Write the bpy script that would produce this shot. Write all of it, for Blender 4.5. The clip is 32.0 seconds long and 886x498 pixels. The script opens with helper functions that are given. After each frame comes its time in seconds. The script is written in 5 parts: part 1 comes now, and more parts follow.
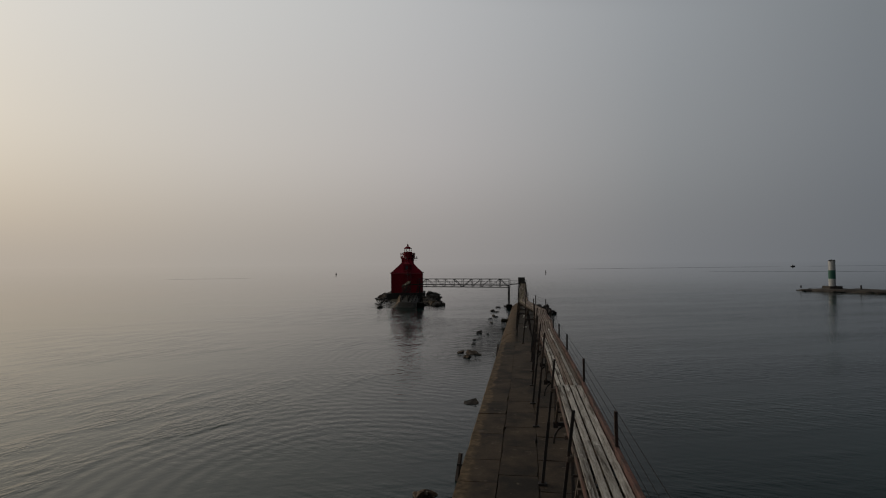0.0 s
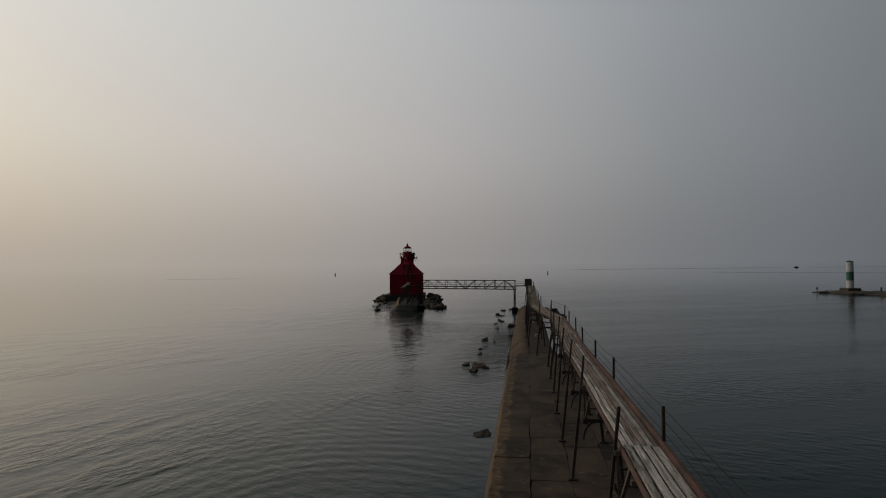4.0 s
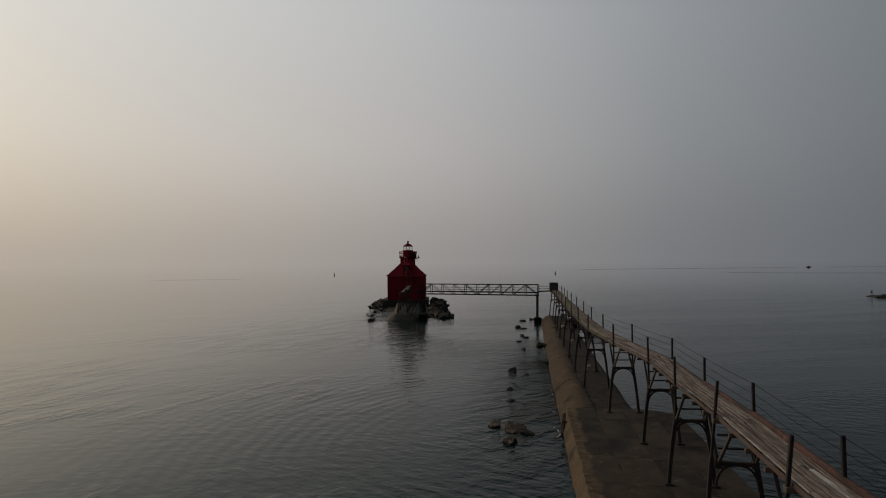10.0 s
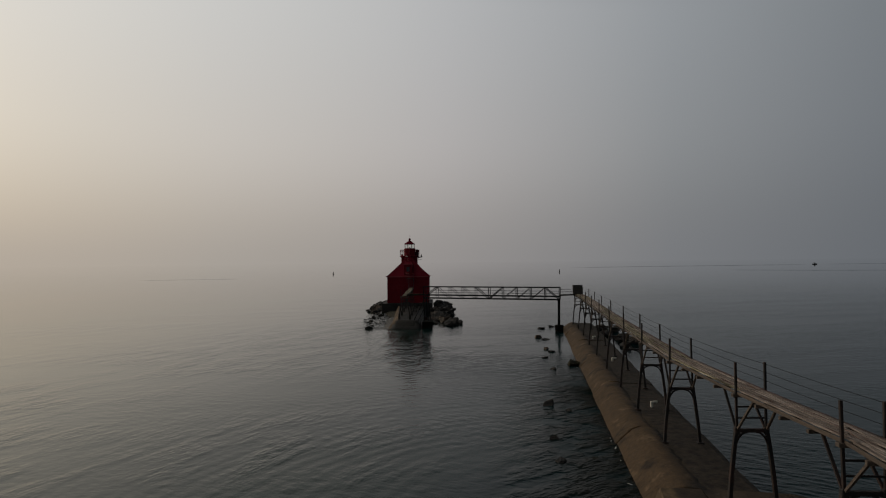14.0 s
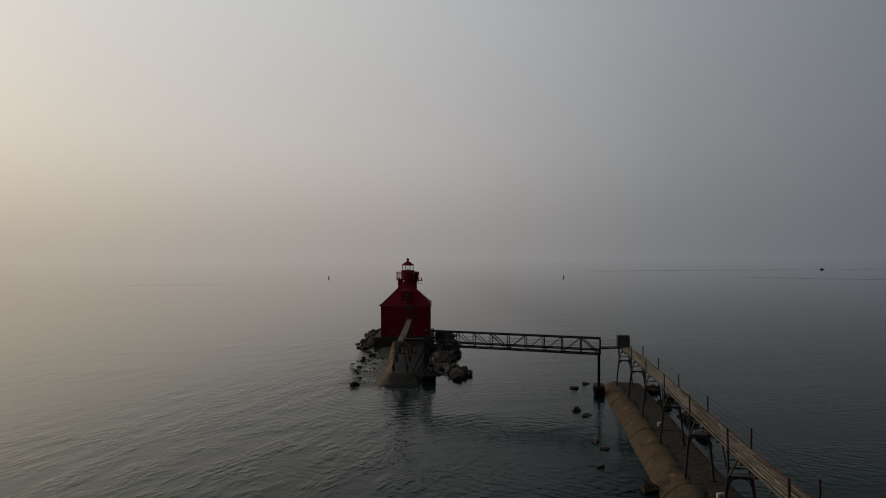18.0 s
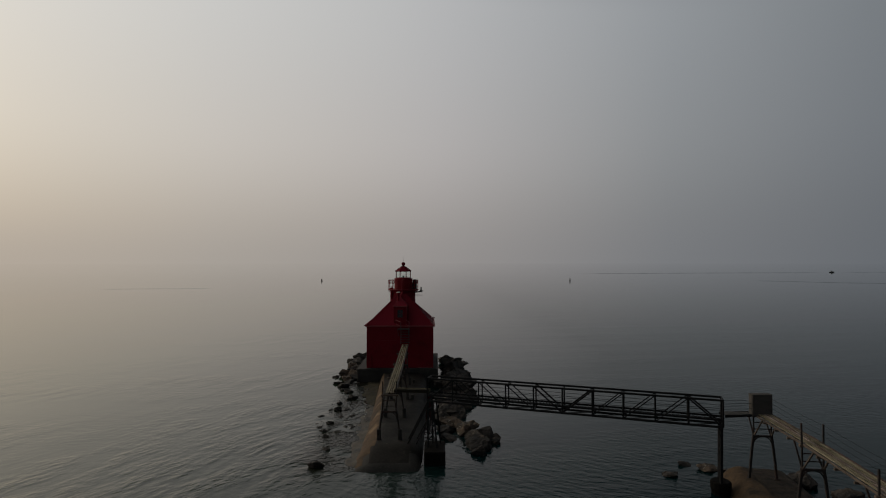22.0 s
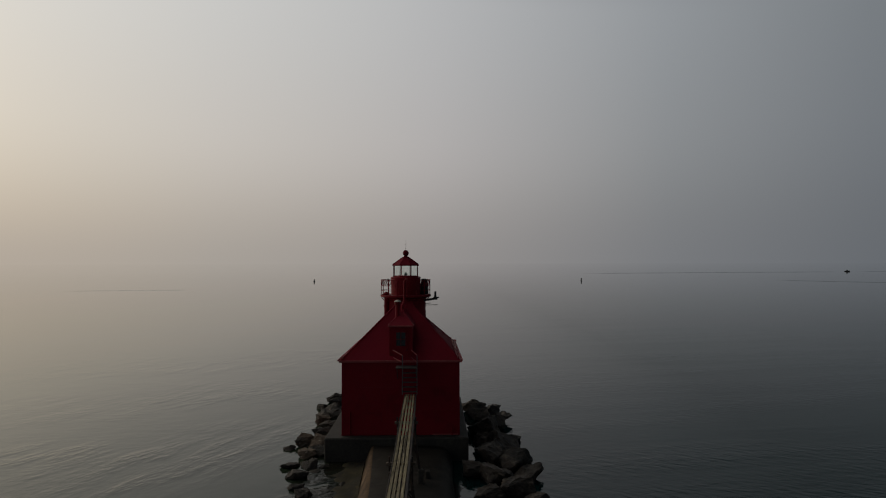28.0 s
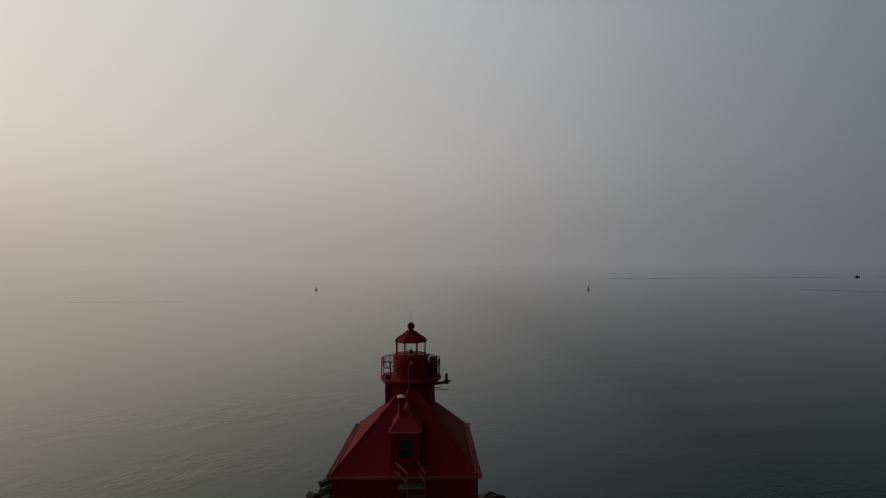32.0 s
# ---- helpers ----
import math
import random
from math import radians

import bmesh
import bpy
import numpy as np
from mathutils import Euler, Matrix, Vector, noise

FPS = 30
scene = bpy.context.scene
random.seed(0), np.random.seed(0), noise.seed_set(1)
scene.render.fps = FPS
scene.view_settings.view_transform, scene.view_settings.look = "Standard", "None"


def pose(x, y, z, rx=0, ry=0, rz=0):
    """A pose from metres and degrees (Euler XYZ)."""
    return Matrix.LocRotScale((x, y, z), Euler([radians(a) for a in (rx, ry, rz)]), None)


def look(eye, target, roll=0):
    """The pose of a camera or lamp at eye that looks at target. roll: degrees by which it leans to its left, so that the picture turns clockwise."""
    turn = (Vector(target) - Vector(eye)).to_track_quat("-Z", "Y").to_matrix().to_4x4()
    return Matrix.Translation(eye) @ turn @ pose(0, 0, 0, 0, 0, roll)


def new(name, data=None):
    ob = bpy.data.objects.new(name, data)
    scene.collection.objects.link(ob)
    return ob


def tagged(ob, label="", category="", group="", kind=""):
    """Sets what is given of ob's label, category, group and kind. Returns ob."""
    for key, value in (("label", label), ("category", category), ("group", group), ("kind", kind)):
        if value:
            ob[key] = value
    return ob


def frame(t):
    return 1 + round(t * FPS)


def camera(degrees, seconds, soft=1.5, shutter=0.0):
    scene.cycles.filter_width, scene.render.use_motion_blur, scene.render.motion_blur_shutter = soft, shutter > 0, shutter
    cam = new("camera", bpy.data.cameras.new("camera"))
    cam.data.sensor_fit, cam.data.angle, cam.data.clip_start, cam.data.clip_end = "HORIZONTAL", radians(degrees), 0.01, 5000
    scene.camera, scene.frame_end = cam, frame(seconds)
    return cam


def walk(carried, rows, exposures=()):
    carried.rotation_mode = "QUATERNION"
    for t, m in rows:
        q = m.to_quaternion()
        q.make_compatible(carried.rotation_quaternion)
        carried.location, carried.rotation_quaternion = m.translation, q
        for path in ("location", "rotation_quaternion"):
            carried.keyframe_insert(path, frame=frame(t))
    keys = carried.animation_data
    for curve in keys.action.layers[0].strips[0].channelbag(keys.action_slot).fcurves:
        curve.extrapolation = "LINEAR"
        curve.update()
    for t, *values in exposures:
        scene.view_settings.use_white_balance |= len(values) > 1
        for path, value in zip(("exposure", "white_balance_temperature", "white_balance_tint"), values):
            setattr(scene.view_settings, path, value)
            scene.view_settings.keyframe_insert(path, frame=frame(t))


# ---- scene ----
cam = camera(77.8, 32.0, soft=1.1)
PATH = [
    (0, (0.117, 1.213, 8.703), (0.143, 3.212, 8.755), -0.5),
    (1, (0.084, 2.63, 8.751), (0.112, 4.629, 8.803), -0.5),
    (2, (0.073, 4.297, 8.603), (0.1, 6.296, 8.658), -0.4),
    (3, (0.003, 5.732, 8.646), (0.03, 7.731, 8.7), -0.4),
    (3.5, (-0.014, 6.625, 8.715), (0.012, 8.624, 8.768), -0.4),
    (5.5, (-0.15, 10.787, 8.618), (-0.127, 12.786, 8.673), -0.4),
    (6, (-0.216, 12.294, 8.698), (-0.193, 14.293, 8.753), -0.4),
    (7, (-0.281, 15.643, 8.717), (-0.261, 17.642, 8.772), -0.4),
    (8, (-0.395, 18.799, 8.735), (-0.374, 20.798, 8.79), -0.3),
    (9, (-0.428, 21.988, 8.734), (-0.411, 23.987, 8.787), -0.1),
    (10, (-0.53, 24.837, 8.842), (-0.514, 26.836, 8.894), -0.4),
    (11, (-0.753, 27.497, 8.916), (-0.737, 29.496, 8.967), -0.2),
    (12, (-0.908, 30.364, 8.735), (-0.892, 32.363, 8.785), -0.2),
    (12.5, (-1.056, 31.59, 7.969), (-1.039, 33.589, 8.017), -0.4),
    (13, (-1.174, 32.832, 7.683), (-1.158, 34.832, 7.728), -0.3),
    (13.5, (-1.295, 33.994, 8.155), (-1.28, 35.994, 8.2), -0.4),
    (14, (-1.388, 35.141, 9.104), (-1.373, 37.14, 9.149), -0.6),
    (14.5, (-1.49, 36.477, 9.995), (-1.475, 38.476, 10.039), 0.0),
    (16.5, (-1.842, 42.749, 13.047), (-1.829, 44.749, 13.09), 0.1),
    (17, (-1.899, 45.314, 13.213), (-1.883, 47.313, 13.255), -0.1),
    (18, (-2.087, 50.868, 13.419), (-2.068, 52.867, 13.459), -0.1),
    (19, (-2.238, 56.759, 13.443), (-2.219, 58.758, 13.485), -0.1),
    (20, (-2.37, 62.203, 13.447), (-2.349, 64.203, 13.494), -0.1),
    (21, (-2.541, 67.566, 13.652), (-2.518, 69.565, 13.698), -0.1),
    (22, (-2.976, 72.907, 13.763), (-2.95, 74.906, 13.809), -0.0),
    (23, (-3.404, 78.005, 13.789), (-3.375, 80.005, 13.836), -0.0),
    (24, (-3.791, 83.745, 13.591), (-3.762, 85.745, 13.638), -0.1),
    (25, (-4.146, 88.1, 13.543), (-4.115, 90.099, 13.589), -0.0),
    (25.5, (-4.261, 90.01, 13.447), (-4.228, 92.009, 13.495), -0.2),
    (27.5, (-4.824, 98.789, 12.982), (-4.792, 100.788, 13.027), -0.0),
    (28, (-4.925, 100.599, 12.794), (-4.893, 102.599, 12.841), -0.1),
    (29, (-5.177, 105.043, 12.767), (-5.146, 107.042, 12.813), -0.1),
    (29.5, (-5.252, 106.553, 13.409), (-5.222, 108.553, 13.453), 0.0),
    (30, (-5.328, 107.519, 14.418), (-5.299, 109.518, 14.463), -0.1),
    (30.5, (-5.41, 107.629, 15.394), (-5.382, 109.628, 15.438), 0.1),
    (31, (-5.434, 107.606, 16.319), (-5.409, 109.605, 16.365), -0.0),
    (32, (-5.414, 107.546, 17.58), (-5.394, 109.546, 17.629), -0.0),
]
walk(cam, [(t, look(eye, target, roll)) for t, eye, target, roll in PATH])

# ---------------------------------------------------------------- light
def lin(*c):
    return tuple(((v / 255 + 0.055) / 1.055) ** 2.4 if v > 10 else v / 255 / 12.92 for v in c) + (1.0,)


world = bpy.data.worlds.new("hazy_sky")
scene.world = world
world.use_nodes = True
wn, wl = world.node_tree.nodes, world.node_tree.links
wn.clear()
SUN_AZ, SUN_EL = radians(-60), radians(14)      # from +y, to the right positive


def wmath(op, a, b=None, clamp=False):
    n = wn.new("ShaderNodeMath")
    n.operation, n.use_clamp = op, clamp
    for i, v in enumerate((a, b)):
        if v is None:
            continue
        if isinstance(v, (int, float)):
            n.inputs[i].default_value = v
        else:
            wl.new(v, n.inputs[i])
    return n.outputs[0]


def wramp(fac, stops, mode="LINEAR"):
    n = wn.new("ShaderNodeValToRGB")
    n.color_ramp.interpolation = mode
    el = n.color_ramp.elements
    while len(el) > 1:
        el.remove(el[-1])
    el[0].position, el[0].color = stops[0]
    for p, c in stops[1:]:
        e = el.new(p)
        e.color = c
    wl.new(fac, n.inputs[0])
    return n.outputs[0]


def wmix(fac, a, b):
    n = wn.new("ShaderNodeMix")
    n.data_type = "RGBA"
    for s, v in ((n.inputs[0], fac), (n.inputs[6], a), (n.inputs[7], b)):
        if isinstance(v, (int, float)):
            s.default_value = v
        else:
            wl.new(v, s)
    return n.outputs[2]


tc = wn.new("ShaderNodeTexCoord")
sep = wn.new("ShaderNodeSeparateXYZ")
wl.new(tc.outputs["Generated"], sep.inputs[0])
hx, hy, hz = sep.outputs
flat = wmath("SQRT", wmath("ADD", wmath("ADD", wmath("MULTIPLY", hx, hx), wmath("MULTIPLY", hy, hy)), 1e-4))
toward = wmath("DIVIDE", wmath("ADD", wmath("MULTIPLY", hx, math.sin(SUN_AZ)), wmath("MULTIPLY", hy, math.cos(SUN_AZ))), flat)
g = wmath("ADD", wmath("MULTIPLY", toward, 0.5), 0.5, True)
up = wmath("MULTIPLY", wmath("ABSOLUTE", hz), 1.0, True)
low = wramp(g, [(0.0, lin(89, 94, 99)), (0.42, lin(105, 109, 114)), (0.56, lin(122, 124, 127)), (0.75, lin(151, 147, 145)), (0.894, lin(169, 162, 154)), (0.967, lin(181, 170, 157)), (1.0, lin(192, 178, 160))])
mid = wramp(g, [(0.0, lin(93, 98, 103)), (0.42, lin(113, 117, 122)), (0.56, lin(135, 137, 139)), (0.75, lin(175, 170, 168)), (0.894, lin(194, 187, 179)), (0.967, lin(202, 194, 181)), (1.0, lin(232, 220, 200))])
high = wramp(g, [(0.0, lin(100, 104, 109)), (0.42, lin(124, 129, 133)), (0.56, lin(149, 153, 157)), (0.75, lin(182, 183, 184)), (0.894, lin(202, 202, 200)), (0.967, lin(214, 213, 209)), (1.0, lin(248, 244, 234))])
top = wramp(g, [(0.0, lin(33, 41, 46)), (0.42, lin(36, 46, 51)), (0.6, lin(48, 58, 63)), (0.75, lin(80, 90, 94)), (0.84, lin(135, 138, 136)), (0.894, lin(182, 180, 172)), (1.0, lin(248, 242, 230))])


def wstep(v, lo, hi):
    n = wn.new("ShaderNodeMapRange")
    n.interpolation_type = "SMOOTHSTEP"
    n.inputs[1].default_value, n.inputs[2].default_value = lo, hi
    wl.new(v, n.inputs[0])
    return n.outputs[0]


haze = wmix(wstep(up, -0.02, 0.23), low, mid)
haze = wmix(wstep(up, 0.06, 0.50), haze, high)
lift = wmath("ADD", up, wmath("MULTIPLY", wmath("SUBTRACT", 0.6, g), 0.22))
haze = wmix(wstep(lift, 0.395, 0.58), haze, top)
sky = wn.new("ShaderNodeTexSky")
sky.sky_type, sky.sun_disc, sky.sun_elevation, sky.sun_rotation, sky.dust_density = "NISHITA", False, SUN_EL, SUN_AZ, 8.0
thin = wn.new("ShaderNodeMix")
thin.data_type, thin.blend_type = "RGBA", "MULTIPLY"
thin.inputs[0].default_value = 1.0
thin.inputs[7].default_value = (0.1, 0.1, 0.1, 1)
wl.new(sky.outputs[0], thin.inputs[6])
both = wmix(0.95, thin.outputs[2], haze)
bg = wn.new("ShaderNodeBackground")
bg.inputs[1].default_value = 1.0
wl.new(both, bg.inputs[0])
wo = wn.new("ShaderNodeOutputWorld")
wl.new(bg.outputs[0], wo.inputs[0])

sun = new("sun", bpy.data.lights.new("sun", "SUN"))
sun.data.energy, sun.data.angle, sun.data.color = 0.52, radians(25), (1.0, 0.86, 0.68)
sun.matrix_world = look((0, 0, 0), (-math.sin(SUN_AZ) * math.cos(SUN_EL), -math.cos(SUN_AZ) * math.cos(SUN_EL), -math.sin(SUN_EL)))


# ---------------------------------------------------------------- materials
def mat(name, a, b, scale=1.0, rough=0.8, bump=0.3, metal=0.0, fine=9.0, c=None, cscale=0.25, cedge=(0.5, 0.7), vary=0.15, stretch=(1, 1, 1), space="Object", dist=0.02, spec=0.5, d=None, dscale=0.8, dedge=(0.60, 0.72)):
    """Two tones mixed by coarse and fine noise, a third tone in stains, bump of both scales, and a shade of its own for each object."""
    m = bpy.data.materials.new(name)
    m.use_nodes = True
    n, l = m.node_tree.nodes, m.node_tree.links
    p = n["Principled BSDF"]
    t = n.new("ShaderNodeTexCoord")
    mp = n.new("ShaderNodeMapping")
    mp.inputs["Scale"].default_value = stretch
    l.new(t.outputs[space], mp.inputs[0])
    info = n.new("ShaderNodeObjectInfo")
    add = n.new("ShaderNodeVectorMath")
    add.operation = "ADD"
    sc = n.new("ShaderNodeVectorMath")
    sc.operation = "SCALE"
    sc.inputs[0].default_value = (31.0, 17.0, 23.0)
    l.new(info.outputs["Random"], sc.inputs["Scale"])
    l.new(mp.outputs[0], add.inputs[0])
    l.new(sc.outputs[0], add.inputs[1])

    def tex(s, detail):
        x = n.new("ShaderNodeTexNoise")
        x.inputs["Scale"].default_value, x.inputs["Detail"].default_value, x.inputs["Roughness"].default_value = s, detail, 0.62
        l.new(add.outputs[0], x.inputs["Vector"])
        return x.outputs[0]

    coarse, grain = tex(scale, 4), tex(scale * fine, 5)
    blend = n.new("ShaderNodeMath")
    blend.operation = "MULTIPLY_ADD"
    l.new(grain, blend.inputs[0])
    blend.inputs[1].default_value = 0.5
    half = n.new("ShaderNodeMath")
    half.operation = "MULTIPLY"
    half.inputs[1].default_value = 0.5
    l.new(coarse, half.inputs[0])
    l.new(half.outputs[0], blend.inputs[2])
    ramp = n.new("ShaderNodeMapRange")
    ramp.inputs[1].default_value, ramp.inputs[2].default_value = 0.34, 0.66
    l.new(blend.outputs[0], ramp.inputs[0])
    mix = n.new("ShaderNodeMix")
    mix.data_type = "RGBA"
    mix.inputs[6].default_value, mix.inputs[7].default_value = (*a, 1), (*b, 1)
    l.new(ramp.outputs[0], mix.inputs[0])
    col = mix.outputs[2]
    if c:
        stain = tex(cscale, 6)
        r2 = n.new("ShaderNodeMapRange")
        r2.inputs[1].default_value, r2.inputs[2].default_value = cedge
        l.new(stain, r2.inputs[0])
        m2 = n.new("ShaderNodeMix")
        m2.data_type = "RGBA"
        m2.inputs[7].default_value = (*c, 1)
        l.new(r2.outputs[0], m2.inputs[0])
        l.new(col, m2.inputs[6])
        col = m2.outputs[2]
    if d:
        r3 = n.new("ShaderNodeMapRange")
        r3.inputs[1].default_value, r3.inputs[2].default_value = dedge
        l.new(tex(dscale, 7), r3.inputs[0])
        m3 = n.new("ShaderNodeMix")
        m3.data_type = "RGBA"
        m3.inputs[7].default_value = (*d, 1)
        l.new(r3.outputs[0], m3.inputs[0])
        l.new(col, m3.inputs[6])
        col = m3.outputs[2]
    hsv = n.new("ShaderNodeHueSaturation")
    val = n.new("ShaderNodeMapRange")
    val.inputs[3].default_value, val.inputs[4].default_value = 1 - vary, 1 + vary
    l.new(info.outputs["Random"], val.inputs[0])
    l.new(val.outputs[0], hsv.inputs["Value"])
    l.new(col, hsv.inputs["Color"])
    l.new(hsv.outputs[0], p.inputs["Base Color"])
    rr = n.new("ShaderNodeMapRange")
    rr.inputs[3].default_value, rr.inputs[4].default_value = max(0.05, rough - 0.12), min(1, rough + 0.12)
    l.new(grain, rr.inputs[0])
    l.new(rr.outputs[0], p.inputs["Roughness"])
    p.inputs["Metallic"].default_value = metal
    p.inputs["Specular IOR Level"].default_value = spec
    bp = n.new("ShaderNodeBump")
    bp.inputs["Strength"].default_value, bp.inputs["Distance"].default_value = bump, dist
    l.new(blend.outputs[0], bp.inputs["Height"])
    l.new(bp.outputs[0], p.inputs["Normal"])
    return m


DECK = mat("weathered_deck_concrete", (0.025, 0.0172, 0.0115), (0.080, 0.055, 0.036), 0.9, 0.85, 0.8, fine=13, c=(0.014, 0.0105, 0.008), cscale=0.42, cedge=(0.46, 0.64), vary=0.025, spec=0.25, d=(0.13, 0.10, 0.072), dscale=2.2, dedge=(0.61, 0.72))
FACE = mat("ochre_worn_concrete", (0.032, 0.020, 0.0105), (0.120, 0.073, 0.038), 0.6, 0.88, 0.9, fine=9, c=(0.016, 0.012, 0.008), cscale=0.5, cedge=(0.52, 0.68), vary=0.10, spec=0.25, d=(0.23, 0.155, 0.088), dscale=0.42, dedge=(0.57, 0.70), dist=0.05)
SIDE = mat("pale_ochre_pier_wall", (0.048, 0.032, 0.0175), (0.150, 0.098, 0.054), 0.6, 0.88, 0.9, fine=9, c=(0.020, 0.015, 0.010), cscale=0.55, cedge=(0.52, 0.68), vary=0.04, spec=0.25, d=(0.24, 0.165, 0.095), dscale=0.5, dedge=(0.58, 0.72), dist=0.05)
PLINTH = mat("dark_plinth_concrete", (0.013, 0.012, 0.0112), (0.045, 0.041, 0.036), 0.7, 0.75, 0.8, fine=9, vary=0.05, spec=0.25, d=(0.075, 0.067, 0.058), dscale=0.6, dedge=(0.60, 0.75))
IRON = mat("dark_rusted_iron", (0.008, 0.0072, 0.007), (0.024, 0.018, 0.0155), 3.0, 0.7, 0.3, 0.25, fine=8, c=(0.042, 0.022, 0.016), cscale=1.4, cedge=(0.48, 0.64), vary=0.2)
RUST = mat("red_rusted_beam", (0.060, 0.025, 0.020), (0.135, 0.062, 0.047), 2.0, 0.8, 0.5, 0.1, fine=9, c=(0.032, 0.021, 0.017), cscale=1.4, cedge=(0.44, 0.60), vary=0.15, d=(0.20, 0.085, 0.06), dscale=2.5)
STEEL = mat("black_truss_steel", (0.007, 0.0075, 0.008), (0.022, 0.021, 0.021), 3.0, 0.6, 0.2, 0.2, fine=8, vary=0.1, spec=0.1)
PLANK = mat("grey_weathered_plank", (0.14, 0.115, 0.095), (0.60, 0.57, 0.53), 2.2, 0.85, 0.5, fine=5, c=(0.05, 0.036, 0.027), cscale=0.8, cedge=(0.50, 0.66), vary=0.28, stretch=(9, 0.6, 9), spec=0.25, d=(0.72, 0.70, 0.67), dscale=1.2, dedge=(0.58, 0.72))
PLANK_D = mat("brown_worn_plank", (0.050, 0.036, 0.028), (0.40, 0.325, 0.275), 2.2, 0.85, 0.5, fine=5, c=(0.075, 0.034, 0.023), cscale=0.9, cedge=(0.50, 0.66), vary=0.26, stretch=(12, 0.5, 12), spec=0.25, d=(0.37, 0.32, 0.28), dscale=1.2, dedge=(0.58, 0.72))
PLANK_B = mat("mossy_weathered_plank", (0.105, 0.088, 0.050), (0.33, 0.28, 0.185), 2.2, 0.85, 0.5, fine=5, c=(0.04, 0.031, 0.018), cscale=0.8, cedge=(0.48, 0.64), vary=0.28, stretch=(9, 0.6, 9), spec=0.25, d=(0.46, 0.41, 0.33), dscale=1.2, dedge=(0.60, 0.74))
RUSTWOOD = mat("rust_stained_timber", (0.045, 0.030, 0.023), (0.12, 0.082, 0.064), 1.8, 0.85, 0.4, fine=6, c=(0.085, 0.036, 0.026), cscale=0.8, cedge=(0.46, 0.62), vary=0.15, stretch=(5, 0.6, 5))
TIMBER = mat("brown_side_timber", (0.045, 0.033, 0.025), (0.13, 0.095, 0.07), 1.8, 0.85, 0.4, fine=6, vary=0.12, stretch=(5, 0.6, 5))
RED = mat("red_painted_iron", (0.145, 0.0035, 0.010), (0.20, 0.006, 0.015), 0.5, 0.62, 0.12, fine=16, c=(0.080, 0.004, 0.007), cscale=0.5, cedge=(0.52, 0.75), vary=0.05, spec=0.12)
REDROOF = mat("red_painted_roof", (0.118, 0.004, 0.012), (0.16, 0.006, 0.017), 0.5, 0.68, 0.12, fine=16, c=(0.11, 0.006, 0.012), cscale=0.6, cedge=(0.54, 0.75), vary=0.05, spec=0.05)
REDTRIM = mat("faded_red_trim", (0.18, 0.018, 0.022), (0.27, 0.052, 0.050), 2.0, 0.6, 0.2, fine=8, vary=0.08)
GALV = mat("grey_galvanised_steel", (0.07, 0.072, 0.072), (0.15, 0.152, 0.15), 4.0, 0.6, 0.15, 0.5, fine=6, vary=0.08)
BOXW = mat("grey_brown_panel", (0.035, 0.030, 0.026), (0.075, 0.066, 0.057), 1.2, 0.8, 0.3, fine=8, vary=0.05, stretch=(1, 1, 4))
ROCK = mat("dark_boulder", (0.010, 0.0085, 0.0075), (0.060, 0.047, 0.038), 1.1, 0.72, 1.0, fine=6, c=(0.0065, 0.006, 0.0055), cscale=0.7, cedge=(0.47, 0.60), vary=0.4, dist=0.16, spec=0.3, d=(0.12, 0.095, 0.074), dscale=1.6, dedge=(0.60, 0.72))
ROCKPALE = mat("tan_boulder", (0.036, 0.024, 0.017), (0.13, 0.094, 0.066), 1.1, 0.8, 1.0, fine=5, c=(0.020, 0.017, 0.014), cscale=0.8, cedge=(0.47, 0.60), vary=0.22, dist=0.16, spec=0.3, d=(0.42, 0.37, 0.30), dscale=3.2, dedge=(0.60, 0.70))
STEP = mat("dark_worn_tread", (0.020, 0.018, 0.016), (0.058, 0.053, 0.046), 2.0, 0.8, 0.3, fine=8, vary=0.12)
APRON = mat("wet_brown_ledge", (0.036, 0.028, 0.018), (0.105, 0.083, 0.054), 1.1, 0.55, 0.9, fine=7, c=(0.016, 0.013, 0.009), cscale=0.9, cedge=(0.44, 0.6), vary=0.04, dist=0.05, spec=0.25, d=(0.24, 0.20, 0.15), dscale=1.6, dedge=(0.64, 0.72))
FASCIA = mat("dark_mossy_fascia", (0.010, 0.0085, 0.005), (0.034, 0.028, 0.017), 1.6, 0.9, 0.4, fine=7, c=(0.012, 0.010, 0.007), cscale=1.2, vary=0.12, stretch=(1, 4, 4), spec=0.15)
WETBLACK = mat("black_wet_concrete", (0.004, 0.0038, 0.0035), (0.012, 0.010, 0.0085), 0.8, 0.85, 0.9, fine=9, vary=0.05, spec=0.06, dist=0.04)
MOLETOP = mat("black_stained_concrete", (0.011, 0.0096, 0.0084), (0.036, 0.031, 0.026), 0.6, 0.72, 0.9, fine=11, c=(0.006, 0.0055, 0.005), cscale=0.35, cedge=(0.46, 0.62), vary=0.08, spec=0.15, d=(0.060, 0.050, 0.040), dscale=1.6, dedge=(0.62, 0.74), dist=0.04)
FOAM = mat("pale_foam", (0.35, 0.35, 0.33), (0.6, 0.6, 0.57), 4.0, 0.9, 0.5, fine=6, vary=0.1)
MOSS = mat("mossy_stone", (0.011, 0.010, 0.0045), (0.042, 0.034, 0.014), 0.9, 0.85, 1.0, fine=6, c=(0.008, 0.007, 0.005), cscale=0.7, cedge=(0.48, 0.62), vary=0.1, dist=0.05, spec=0.25, d=(0.10, 0.075, 0.03), dscale=1.1, dedge=(0.60, 0.72))
